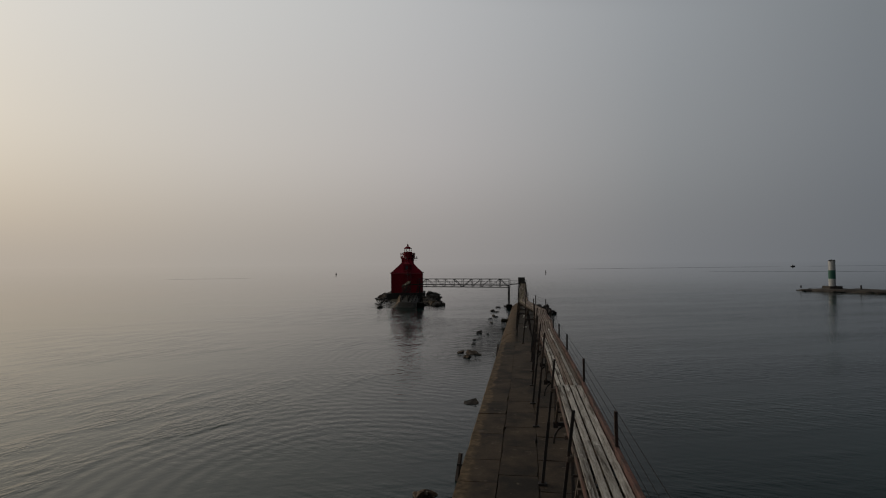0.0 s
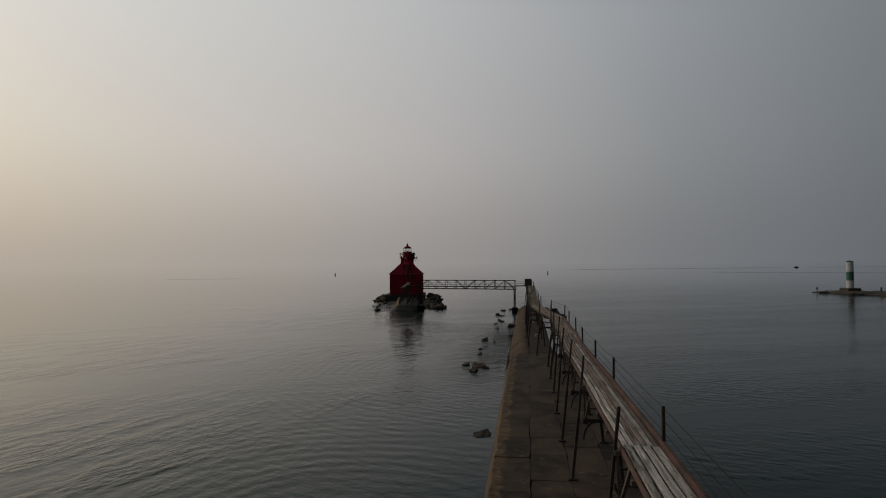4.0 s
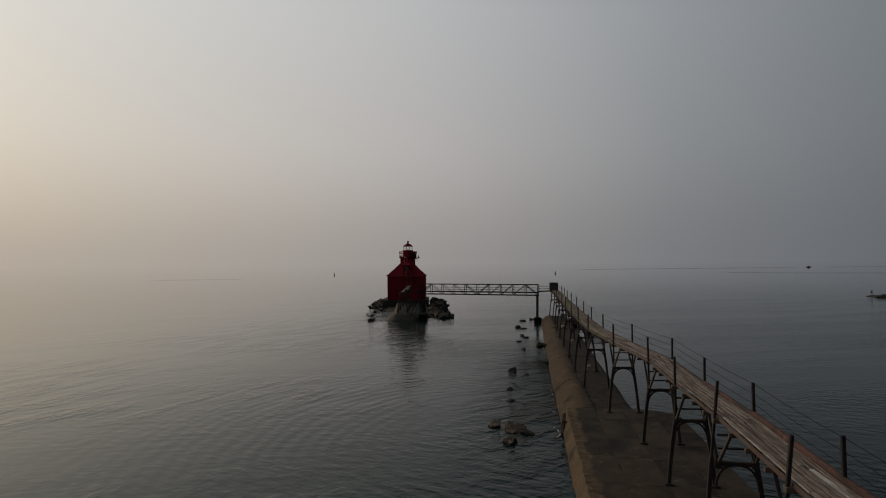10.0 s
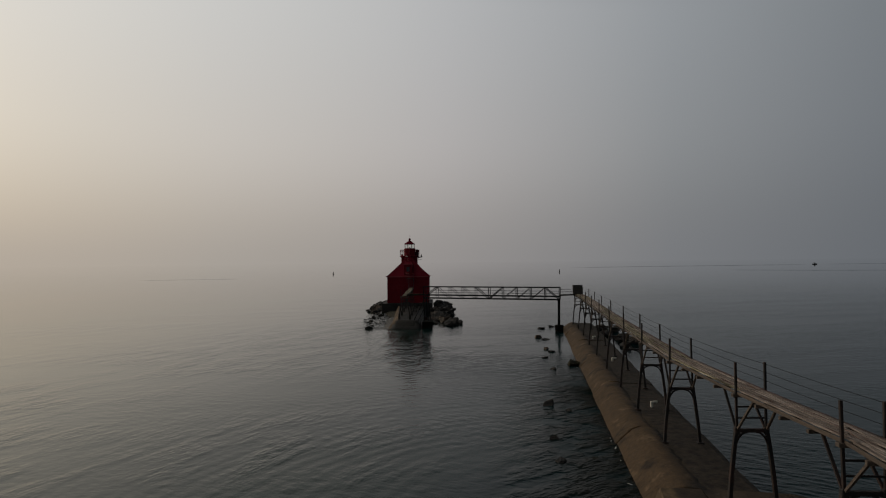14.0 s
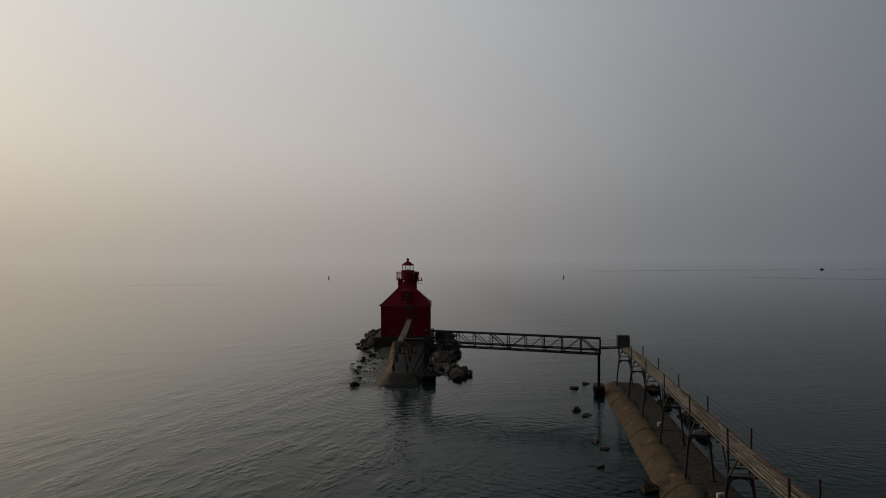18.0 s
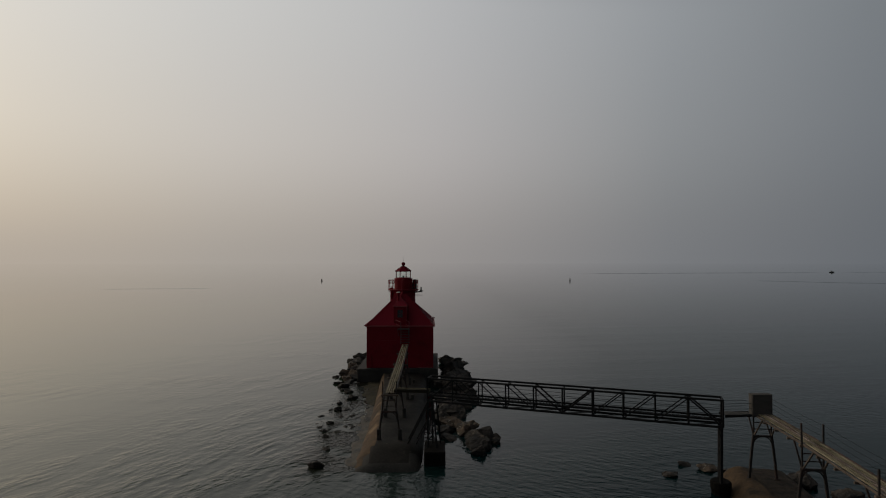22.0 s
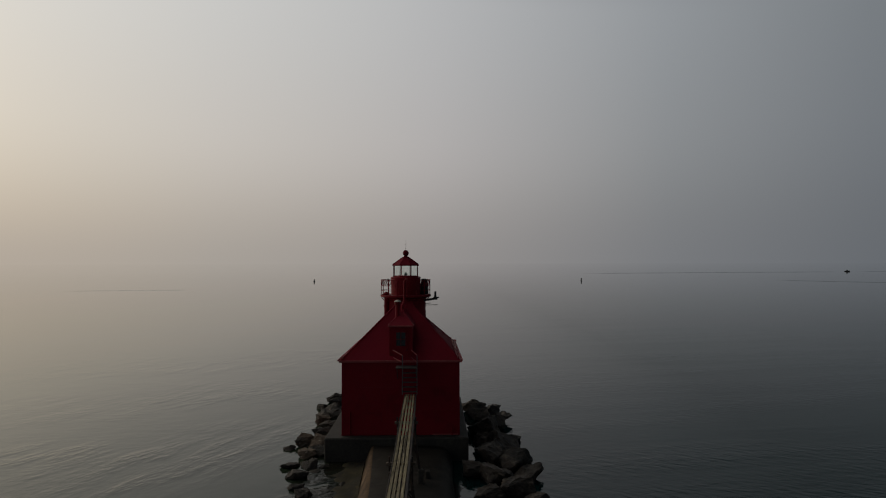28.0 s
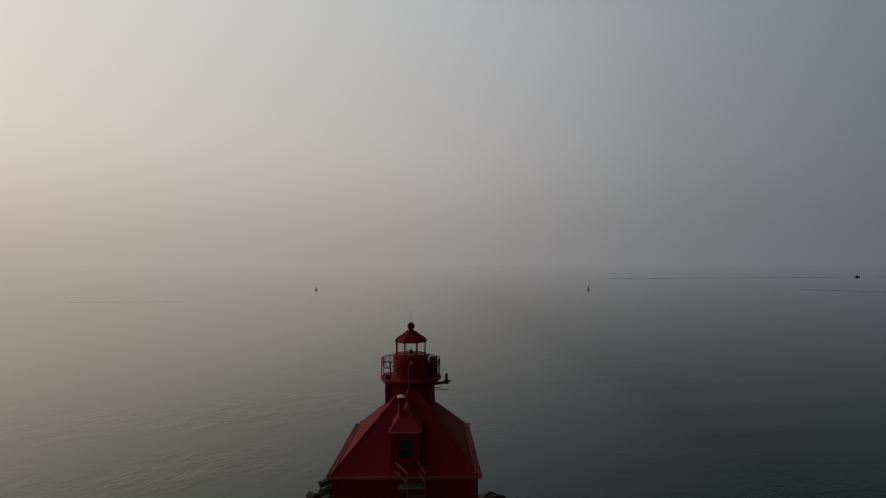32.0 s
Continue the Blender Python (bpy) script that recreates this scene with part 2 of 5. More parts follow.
WHITE = mat("white_tower_paint", (0.36, 0.36, 0.35), (0.48, 0.48, 0.465), 0.6, 0.6, 0.1, fine=10, c=(0.24, 0.21, 0.18), cscale=0.5, cedge=(0.58, 0.75), vary=0.02)
GREEN = mat("green_band_paint", (0.012, 0.075, 0.05), (0.02, 0.11, 0.075), 0.6, 0.6, 0.1, fine=10, vary=0.02)
BREAK = mat("far_breakwater_stone", (0.022, 0.018, 0.015), (0.07, 0.055, 0.044), 0.4, 0.85, 0.8, fine=8, c=(0.012, 0.011, 0.010), cscale=0.2, vary=0.1)
DARK = mat("dark_fitting", (0.012, 0.012, 0.013), (0.03, 0.03, 0.03), 4.0, 0.5, 0.1, 0.1, vary=0.1)
BOATW = mat("pale_cabin_paint", (0.42, 0.43, 0.44), (0.52, 0.53, 0.54), 1.0, 0.4, 0.05, vary=0.02)
PALE = mat("pale_cap_paint", (0.42, 0.40, 0.34), (0.6, 0.56, 0.48), 3.0, 0.7, 0.1, vary=0.1)


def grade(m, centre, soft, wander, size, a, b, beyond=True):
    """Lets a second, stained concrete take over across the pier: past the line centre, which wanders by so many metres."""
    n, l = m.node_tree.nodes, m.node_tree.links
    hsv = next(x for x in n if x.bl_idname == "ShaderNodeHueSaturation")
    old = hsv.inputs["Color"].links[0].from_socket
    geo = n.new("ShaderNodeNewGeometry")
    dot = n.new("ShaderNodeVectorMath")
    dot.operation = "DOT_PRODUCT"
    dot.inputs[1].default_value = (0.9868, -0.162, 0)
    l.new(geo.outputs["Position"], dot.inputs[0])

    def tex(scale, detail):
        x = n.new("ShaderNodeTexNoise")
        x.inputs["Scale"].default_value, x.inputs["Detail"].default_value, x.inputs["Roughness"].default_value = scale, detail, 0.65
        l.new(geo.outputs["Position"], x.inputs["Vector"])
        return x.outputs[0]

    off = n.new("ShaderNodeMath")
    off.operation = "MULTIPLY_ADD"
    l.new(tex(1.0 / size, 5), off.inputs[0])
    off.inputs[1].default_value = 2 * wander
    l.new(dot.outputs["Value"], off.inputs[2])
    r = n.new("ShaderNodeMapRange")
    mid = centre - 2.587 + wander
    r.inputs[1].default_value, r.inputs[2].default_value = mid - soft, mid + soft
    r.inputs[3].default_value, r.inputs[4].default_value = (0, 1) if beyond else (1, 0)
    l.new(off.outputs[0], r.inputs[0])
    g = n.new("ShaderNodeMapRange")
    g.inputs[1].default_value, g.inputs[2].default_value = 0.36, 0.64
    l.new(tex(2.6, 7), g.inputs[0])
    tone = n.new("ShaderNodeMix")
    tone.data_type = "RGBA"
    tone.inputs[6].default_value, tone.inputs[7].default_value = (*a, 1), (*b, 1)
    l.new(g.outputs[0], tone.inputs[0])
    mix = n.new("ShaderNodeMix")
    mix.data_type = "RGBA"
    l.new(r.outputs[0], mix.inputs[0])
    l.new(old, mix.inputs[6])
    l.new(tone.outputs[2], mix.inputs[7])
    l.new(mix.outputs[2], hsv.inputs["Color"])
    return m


def glass_mat(name, tint, rough=0.02):
    m = bpy.data.materials.new(name)
    m.use_nodes = True
    p = m.node_tree.nodes["Principled BSDF"]
    p.inputs["Base Color"].default_value = (*tint, 1)
    p.inputs["Transmission Weight"].default_value, p.inputs["Roughness"].default_value, p.inputs["IOR"].default_value = 1.0, rough, 1.05
    return m


GLASS = glass_mat("lantern_glass", (0.93, 0.96, 0.95))
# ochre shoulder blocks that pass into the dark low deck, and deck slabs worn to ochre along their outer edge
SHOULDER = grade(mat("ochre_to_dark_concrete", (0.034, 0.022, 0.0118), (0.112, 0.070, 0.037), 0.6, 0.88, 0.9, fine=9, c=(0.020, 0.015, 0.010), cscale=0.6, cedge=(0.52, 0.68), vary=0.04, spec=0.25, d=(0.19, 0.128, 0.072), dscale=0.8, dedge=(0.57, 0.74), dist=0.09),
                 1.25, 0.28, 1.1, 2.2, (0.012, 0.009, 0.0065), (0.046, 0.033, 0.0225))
grade(DECK, 0.40, 0.08, 0.55, 1.3, (0.045, 0.030, 0.0165), (0.150, 0.100, 0.055), beyond=False)
PANE = mat("dark_window_pane", (0.008, 0.011, 0.014), (0.014, 0.018, 0.022), 1.0, 0.15, 0.0, vary=0.02)


def water_mat():
    m = bpy.data.materials.new("calm_lake_water")
    m.use_nodes = True
    n, l = m.node_tree.nodes, m.node_tree.links
    p = n["Principled BSDF"]
    p.inputs["IOR"].default_value = 1.325
    geo = n.new("ShaderNodeNewGeometry")

    def tex(rot, along, across, detail, rough=0.5):
        mp = n.new("ShaderNodeMapping")
        mp.vector_type = "TEXTURE"
        mp.inputs["Rotation"].default_value = (0, 0, radians(rot))
        mp.inputs["Scale"].default_value = (along, across, 1)
        l.new(geo.outputs["Position"], mp.inputs[0])
        x = n.new("ShaderNodeTexNoise")
        x.noise_dimensions = "2D"
        x.inputs["Scale"].default_value, x.inputs["Detail"].default_value, x.inputs["Roughness"].default_value = 1.0, detail, rough
        l.new(mp.outputs[0], x.inputs["Vector"])
        return x.outputs[0]

    def op(kind, a, b, clamp=False):
        x = n.new("ShaderNodeMath")
        x.operation, x.use_clamp = kind, clamp
        for i, v in enumerate((a, b)):
            if isinstance(v, (int, float)):
                x.inputs[i].default_value = v
            else:
                l.new(v, x.inputs[i])
        return x.outputs[0]

    def rng(v, a, b, c, d):
        x = n.new("ShaderNodeMapRange")
        x.inputs[1].default_value, x.inputs[2].default_value, x.inputs[3].default_value, x.inputs[4].default_value = a, b, c, d
        l.new(v, x.inputs[0])
        return x.outputs[0]

    def waves(rot, length, bend, size, centre=None):
        """Crests of that length apart, bent by so many radians over so many metres: straight ones whose normal lies at rot, or rings round a centre."""
        mp = n.new("ShaderNodeMapping")
        mp.vector_type = "TEXTURE"
        mp.inputs["Rotation"].default_value = (0, 0, radians(rot))
        mp.inputs["Location"].default_value = (*(centre or (0, 0)), 0)
        l.new(geo.outputs["Position"], mp.inputs[0])
        x = n.new("ShaderNodeTexWave")
        x.wave_type = "RINGS" if centre else "BANDS"
        if centre:
            x.rings_direction = "Z"
        x.inputs["Scale"].default_value = 0.314 / length
        x.inputs["Distortion"].default_value, x.inputs["Detail"].default_value = bend, 1.5
        x.inputs["Detail Scale"].default_value = length / 0.314 / size
        l.new(mp.outputs[0], x.inputs["Vector"])
        return x.outputs["Fac"]

    def within(centre, a, b, c, d):
        x = n.new("ShaderNodeVectorMath")
        x.operation = "DISTANCE"
        x.inputs[1].default_value = (*centre, 0)
        l.new(geo.outputs["Position"], x.inputs[0])
        return op("MULTIPLY", rng(x.outputs["Value"], a, b, 0, 1), rng(x.outputs["Value"], c, d, 1, 0))

    swell = tex(66, 9.0, 2.2, 1)
    train = waves(-22, 1.3, 9.0, 8.0)
    second = waves(-36, 0.8, 8.0, 4.5)
    broken = op("MULTIPLY", rng(tex(66, 5.5, 2.4, 2), 0.38, 0.62, 0.25, 1.0), rng(tex(20, 34, 15, 2), 0.42, 0.60, 0.10, 1.0))
    cross = tex(8, 2.2, 0.55, 2)
    chop = tex(-30, 1.0, 0.45, 2)
    ripple = tex(64, 0.42, 0.16, 3, 0.6)
    riffle = tex(35, 1.3, 0.5, 3, 0.6)
    streak = rng(tex(12, 38, 7, 4), 0.36, 0.62, 0.12, 1.1)
    patch = rng(tex(20, 26, 11, 2), 0.40, 0.64, 0.12, 1.0)
    patch2 = rng(tex(-15, 34, 9, 2), 0.38, 0.62, 0.15, 1.0)
    side = n.new("ShaderNodeVectorMath")
    side.operation = "DOT_PRODUCT"
    side.inputs[1].default_value = (0.987, -0.162, 0)
    l.new(geo.outputs["Position"], side.inputs[0])
    lee = n.new("ShaderNodeVectorMath")
    lee.operation = "DOT_PRODUCT"
    lee.inputs[1].default_value = (0.99, 0.03, 0)
    l.new(geo.outputs["Position"], lee.inputs[0])
    # the breeze ruffles the water from the pier outwards to the east; the same mask dims its reflection
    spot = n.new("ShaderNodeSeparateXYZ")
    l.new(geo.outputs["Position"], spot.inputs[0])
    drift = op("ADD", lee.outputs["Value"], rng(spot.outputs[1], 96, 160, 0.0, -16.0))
    windy_dim = rng(drift, -24, 12, 0.0, 1.0)
    patch2 = op("MAXIMUM", op("MULTIPLY", patch2, op("SUBTRACT", 1.0, op("MULTIPLY", windy_dim, 0.5))), op("MULTIPLY", windy_dim, 0.3))
    far = n.new("ShaderNodeVectorMath")
    far.operation = "DISTANCE"
    far.inputs[1].default_value = (0, 60, 0)
    l.new(geo.outputs["Position"], far.inputs[0])
    near = rng(far.outputs["Value"], 50, 330, 1.0, 0.0)
    near = op("MULTIPLY", near, near)
    along = n.new("ShaderNodeVectorMath")
    along.operation = "DOT_PRODUCT"
    along.inputs[1].default_value = (0.162, 0.987, 0)
    l.new(geo.outputs["Position"], along.inputs[0])
    xyz = n.new("ShaderNodeSeparateXYZ")
    l.new(geo.outputs["Position"], xyz.inputs[0])

    def band(v, a, b, c, d):
        return op("MULTIPLY", rng(v, a, b, 0, 1), rng(v, c, d, 1, 0))

    # shallows over sunken stones: beside the pier and beside the mole
    by_pier = op("MULTIPLY", band(side.outputs["Value"], -9.5, -5.2, -2.8, -2.4), op("MULTIPLY", band(along.outputs["Value"], 44, 56, 74, 92), 0.7))
    by_mole = op("MULTIPLY", band(xyz.outputs[0], -14.0, -11.5, -8.5, -8.0), op("MULTIPLY", band(xyz.outputs[1], 106, 111, 136, 140), 0.9))
    shoal = op("MULTIPLY", op("MAXIMUM", by_pier, by_mole), rng(tex(30, 2.6, 1.6, 3), 0.34, 0.54, 0.1, 1.0))
    # wave trains that the pier throws back to the west, and rings from its rocks
    west = op("MULTIPLY", rng(lee.outputs["Value"], -60, -12, 0.35, 1.0), rng(lee.outputs["Value"], -4, 8, 1.0, 0.15))
    trains = op("MULTIPLY", op("ADD", op("ADD", op("MULTIPLY", train, 0.007), op("MULTIPLY", second, 0.005)), op("ADD", op("MULTIPLY", tex(62, 1.0, 0.50, 2, 0.6), 0.088), op("MULTIPLY", tex(48, 0.8, 0.3, 2, 0.6), 0.024))), broken)
    h = op("MULTIPLY", op("ADD", op("MULTIPLY", op("MULTIPLY", swell, patch), 0.014), op("MULTIPLY", trains, rng(far.outputs["Value"], 80, 170, 1.0, 0.35))), west)
    for centre, length, a, b, c, d, high in (((-3.5, 24.0), 0.95, 3, 7, 11, 17, 0.013), ((4.5, 52.0), 0.9, 4, 9, 14, 26, 0.010), ((-6.5, 109.0), 0.9, 3, 6, 9, 20, 0.012)):
        h = op("ADD", h, op("MULTIPLY", op("MULTIPLY", waves(0, length, 4.5, 6.0, centre), high), op("MULTIPLY", within(centre, a, b, c, d), west)))
    h = op("ADD", h, op("MULTIPLY", op("ADD", op("MULTIPLY", cross, 0.018), op("MULTIPLY", chop, 0.012)), patch2))
    gust = op("MULTIPLY", op("MULTIPLY", windy_dim, streak), op("ADD", op("MULTIPLY", chop, 0.050), op("MULTIPLY", ripple, 0.012)))
    h = op("ADD", h, gust)
    h = op("ADD", h, op("MULTIPLY", riffle, op("MULTIPLY", shoal, 0.19)))
    h = op("MULTIPLY", h, near)
    bp = n.new("ShaderNodeBump")
    bp.inputs["Strength"].default_value, bp.inputs["Distance"].default_value = 1.0, 1.0
    l.new(h, bp.inputs["Height"])
    l.new(bp.outputs[0], p.inputs["Normal"])
    mix = n.new("ShaderNodeMix")
    mix.data_type = "RGBA"
    mix.inputs[6].default_value, mix.inputs[7].default_value = (0.0012, 0.0125, 0.0138, 1), (0.0025, 0.0175, 0.0185, 1)
    l.new(rng(tex(0, 33, 33, 3), 0.35, 0.65, 0, 1), mix.inputs[0])
    # khaki water to the west, lifted in place of the bright sky's reflection
    silt_sheen = n.new("ShaderNodeMix")
    silt_sheen.data_type = "RGBA"
    silt_sheen.inputs[6].default_value = (0.066, 0.066, 0.018, 1)
    l.new(rng(lee.outputs["Value"], -42, 2, 0.0, 1.0), silt_sheen.inputs[0])
    l.new(mix.outputs[2], silt_sheen.inputs[7])
    bed = n.new("ShaderNodeMix")
    bed.data_type = "RGBA"
    bed.inputs[7].default_value = (0.014, 0.012, 0.008, 1)
    l.new(shoal, bed.inputs[0])
    l.new(silt_sheen.outputs[2], bed.inputs[6])
    l.new(bed.outputs[2], p.inputs["Base Color"])
    # metallic far to the west stands in for haze over the water
    l.new(op("MULTIPLY", rng(far.outputs["Value"], 120, 800, 0.0, 0.7), rng(spot.outputs[0], -25, 210, 1.0, 0.0)), p.inputs["Metallic"])
    # specular level sets brightness by place: raised west, lowered east, by pier and mole
    l.new(op("SUBTRACT", op("SUBTRACT", rng(lee.outputs["Value"], -38, -8, 0.80, 0.46), op("MULTIPLY", windy_dim, 0.33)), op("ADD", op("MULTIPLY", by_pier, 0.20), op("MULTIPLY", by_mole, 0.18))), p.inputs["Specular IOR Level"])
    l.new(op("ADD", op("MULTIPLY", windy_dim, rng(far.outputs["Value"], 110, 420, 0.085, 0.0)), op("MULTIPLY", near, 0.04)), p.inputs["Roughness"])
    return m


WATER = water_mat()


# ---------------------------------------------------------------- mesh tools
def box(bm, c, s, m=None, bevel=0.0):
    r = bmesh.ops.create_cube(bm, size=1.0, matrix=(m or Matrix()) @ Matrix.Translation(c) @ Matrix.Diagonal((*s, 1)))
    if bevel:
        vs = set(r["verts"])
        bmesh.ops.bevel(bm, geom=[e for e in bm.edges if e.verts[0] in vs and e.verts[1] in vs], offset=bevel, segments=1, affect="EDGES", profile=0.5)
    return bm


def axis(p, q, hint=(0, 0, 1)):
    p, q = Vector(p), Vector(q)
    z = (q - p).normalized()
    h = Vector(hint)
    if abs(z.dot(h)) > 0.97:
        h = Vector((0, 1, 0))
    x = h.cross(z).normalized()
    y = z.cross(x)
    return Matrix((x, y, z)).transposed().to_4x4()


def beam(bm, p, q, w, d=None, bevel=0.0):
    """A square bar from p to q, w across and d deep."""
    p, q = Vector(p), Vector(q)
    m = Matrix.Translation((p + q) / 2) @ axis(p, q)
    return box(bm, (0, 0, 0), (w, d or w, (q - p).length), m, bevel)


def rod(bm, p, q, r, seg=8, r2=None):
    p, q = Vector(p), Vector(q)
    bmesh.ops.create_cone(bm, cap_ends=True, segments=seg, radius1=r, radius2=r if r2 is None else r2, depth=(q - p).length, matrix=Matrix.Translation((p + q) / 2) @ axis(p, q))
    return bm


def bent(bm, pts, w, d):
    """A bar of w by d along a bent line, in one skin; w lies along x, d along y."""
    rings = []
    for i, p in enumerate(pts):
        a, b = Vector(pts[max(0, i - 1)]), Vector(pts[min(len(pts) - 1, i + 1)])
        t = (b - a).normalized()
        side = Vector((0, 1, 0))
        nrm = side.cross(t).normalized()
        rings.append([bm.verts.new(Vector(p) + nrm * w / 2 * u + side * d / 2 * v) for u, v in ((-1, -1), (1, -1), (1, 1), (-1, 1))])
    for a, b in zip(rings, rings[1:]):
        for k in range(4):
            bm.faces.new((a[k], a[(k + 1) % 4], b[(k + 1) % 4], b[k]))
    bm.faces.new(rings[0][::-1])
    bm.faces.new(rings[-1])
    return bm


def line(bm, pts, r, seg=6):
    for a, b in zip(pts, pts[1:]):
        rod(bm, a, b, r, seg)
    return bm


def lathe(bm, prof, seg=32, c=(0, 0, 0), turn=0.0, ring=False):
    """Turns a profile of (radius, height) round an upright axis; ring: joins its ends instead of capping them."""
    rings = [[bm.verts.new((c[0] + r * math.cos(turn + k * 2 * math.pi / seg), c[1] + r * math.sin(turn + k * 2 * math.pi / seg), c[2] + z)) for k in range(seg)] for r, z in prof]
    if ring:
        rings.append(rings[0])
    for a, b in zip(rings, rings[1:]):
        for k in range(seg):
            bm.faces.new((a[k], a[(k + 1) % seg], b[(k + 1) % seg], b[k]))
    if not ring:
        bm.faces.new(rings[0][::-1])
        bm.faces.new(rings[-1])
    return bm


def solid(bm, vs, fs):
    vv = [bm.verts.new(v) for v in vs]
    for f in fs:
        bm.faces.new([vv[i] for i in f])
    return bm


def mesh_of(name, bm, material, smooth=False):
    bmesh.ops.recalc_face_normals(bm, faces=bm.faces)
    me = bpy.data.meshes.new(name)
    bm.to_mesh(me)
    bm.free()
    me.materials.append(material)
    if smooth:
        me.polygons.foreach_set("use_smooth", [True] * len(me.polygons))
    return me


def part(name, bm, material, parent=None, label="", smooth=False):
    ob = new(name, mesh_of(name, bm, material, smooth))
    if parent:
        ob.parent = parent
    return tagged(ob, label)


def thing(name, label, category, group="", kind="", at=None):
    ob = new(name)
    ob.empty_display_size = 0.3
    if at is not None:
        ob.matrix_basis = at
    return tagged(ob, label, category, group, kind)


def B():
    return bmesh.new()


# ---------------------------------------------------------------- water
bm = B()
rings, spokes = (3, 20, 60, 150, 400, 1200, 4600), 48
prev = None
for r in rings:
    ring = [bm.verts.new((r * math.cos(k * 2 * math.pi / spokes), 60 + r * math.sin(k * 2 * math.pi / spokes), 0)) for k in range(spokes)]
    if prev:
        for k in range(spokes):
            bm.faces.new((prev[k], prev[(k + 1) % spokes], ring[(k + 1) % spokes], ring[k]))
    else:
        bm.faces.new(ring)
    prev = ring
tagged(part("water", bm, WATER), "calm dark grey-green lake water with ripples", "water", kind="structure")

# ---------------------------------------------------------------- pier
DIR, ACROSS = Vector((0.162, 0.9868, 0)), Vector((0.9868, -0.162, 0))
BASE = Vector((0.58, 19.5, 0))


def pier_at(s, u, z):
    return BASE + DIR * s + ACROSS * u + Vector((0, 0, z))


def run(bm, prof, s0, s1, steps, rough=0.0, seed=0.0, fray=0.0):
    """Carries a cross-section along the pier and wears it unevenly."""
    rows = []
    for i in range(steps + 1):
        s = s0 + (s1 - s0) * i / steps
        row = []
        edge = fray * (noise.noise(Vector((s * 0.45, seed, 0))) + 0.6 * noise.noise(Vector((s * 1.7, seed, 5))))
        for k, (u, z) in enumerate(prof):
            p = pier_at(s, u + (edge * (0.4, 1.0, 1.0)[k - len(prof) + 3] if k >= len(prof) - 3 else 0.0), z)
            if rough and z > -1:
                k = noise.noise_vector(p * 0.5 + Vector((seed, seed, 0))) * rough + noise.noise_vector(p * 2.3) * rough * 0.4
                p += ACROSS * k.x + Vector((0, 0, k.z * 0.6))
            row.append(bm.verts.new(p))
        rows.append(row)
    for a, b in zip(rows, rows[1:]):
        for k in range(len(prof) - 1):
            bm.faces.new((a[k], a[k + 1], b[k + 1], b[k]))
    bm.faces.new(rows[0][::-1])
    bm.faces.new(rows[-1])
    return bm


S_END = 35.9
pier = thing("pier", "long weathered concrete pier with cracked deck slabs and ochre sides", "pier", kind="structure")
part("pier_body", run(B(), [(-0.42, -1.6), (-0.30, 0.05), (-0.05, 0.72), (0.02, 0.82), (5.58, 0.82), (5.66, 0.7), (5.8, -1.6)], -36, S_END, 150, 0.05), SIDE, pier, "ochre worn concrete wall", smooth=True)
prof_low = [(-0.5, -1.6), (-0.34, 0.02), (0.02, 0.40), (0.42, 0.76), (0.80, 0.91), (1.10, 0.925), (1.32, 0.895), (1.50, 0.850), (1.54, 0.70)]
prof_deck = [(1.20, -1.2), (1.20, 0.82), (2.2, 0.84), (3.3, 0.82), (3.55, 0.74), (3.66, 0.52), (3.72, -1.6)]
cuts = [S_END + 0.05, 43.4, 53.5, 63.0, 73.2, 83.0, 89.3]
for i, (a, b) in enumerate(zip(cuts, cuts[1:])):
    off = (0.03, -0.06, 0.02, -0.03, 0.05, 0.0)[i]
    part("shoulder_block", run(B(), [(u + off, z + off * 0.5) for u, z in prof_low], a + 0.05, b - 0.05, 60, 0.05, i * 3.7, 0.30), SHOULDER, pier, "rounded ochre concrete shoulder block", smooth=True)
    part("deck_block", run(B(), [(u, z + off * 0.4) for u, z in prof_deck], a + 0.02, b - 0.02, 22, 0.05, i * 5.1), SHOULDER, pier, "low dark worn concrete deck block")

# ---------------------------------------------------------------- catwalk line
BAYS_Y = [-13.1, -6.4, 0.3, 7.0, 13.7, 20.4, 27.15, 31.4, 35.8, 40.3, 44.3, 48.75, 53.8, 59.9, 65.3, 70.5, 76.3, 82.3, 88.3, 94.3, 100.3, 105.6]
BAYS_X = [-0.50, 0.55, 1.58, 2.63, 3.68, 4.73, 5.74, 6.34, 6.98, 7.78, 8.32, 9.07, 9.14, 9.45, 10.2, 10.98, 11.85, 12.82, 13.82, 14.85, 15.84, 16.48]
LEVEL = [(-30, 4.34), (20, 4.43), (36, 4.46), (42, 4.56), (49, 4.64), (60, 4.64), (80, 4.73), (106, 4.74)]


def walk_z(y):
    for (y0, z0), (y1, z1) in zip(LEVEL, LEVEL[1:]):
        if y <= y1:
            return z0 + (z1 - z0) * (y - y0) / (y1 - y0)
    return LEVEL[-1][1]


def bay_dir(i):
    a, b = max(0, i - 1), min(len(BAYS_Y) - 1, i + 1)
    return math.degrees(math.atan2(-(BAYS_X[b] - BAYS_X[a]), BAYS_Y[b] - BAYS_Y[a]))


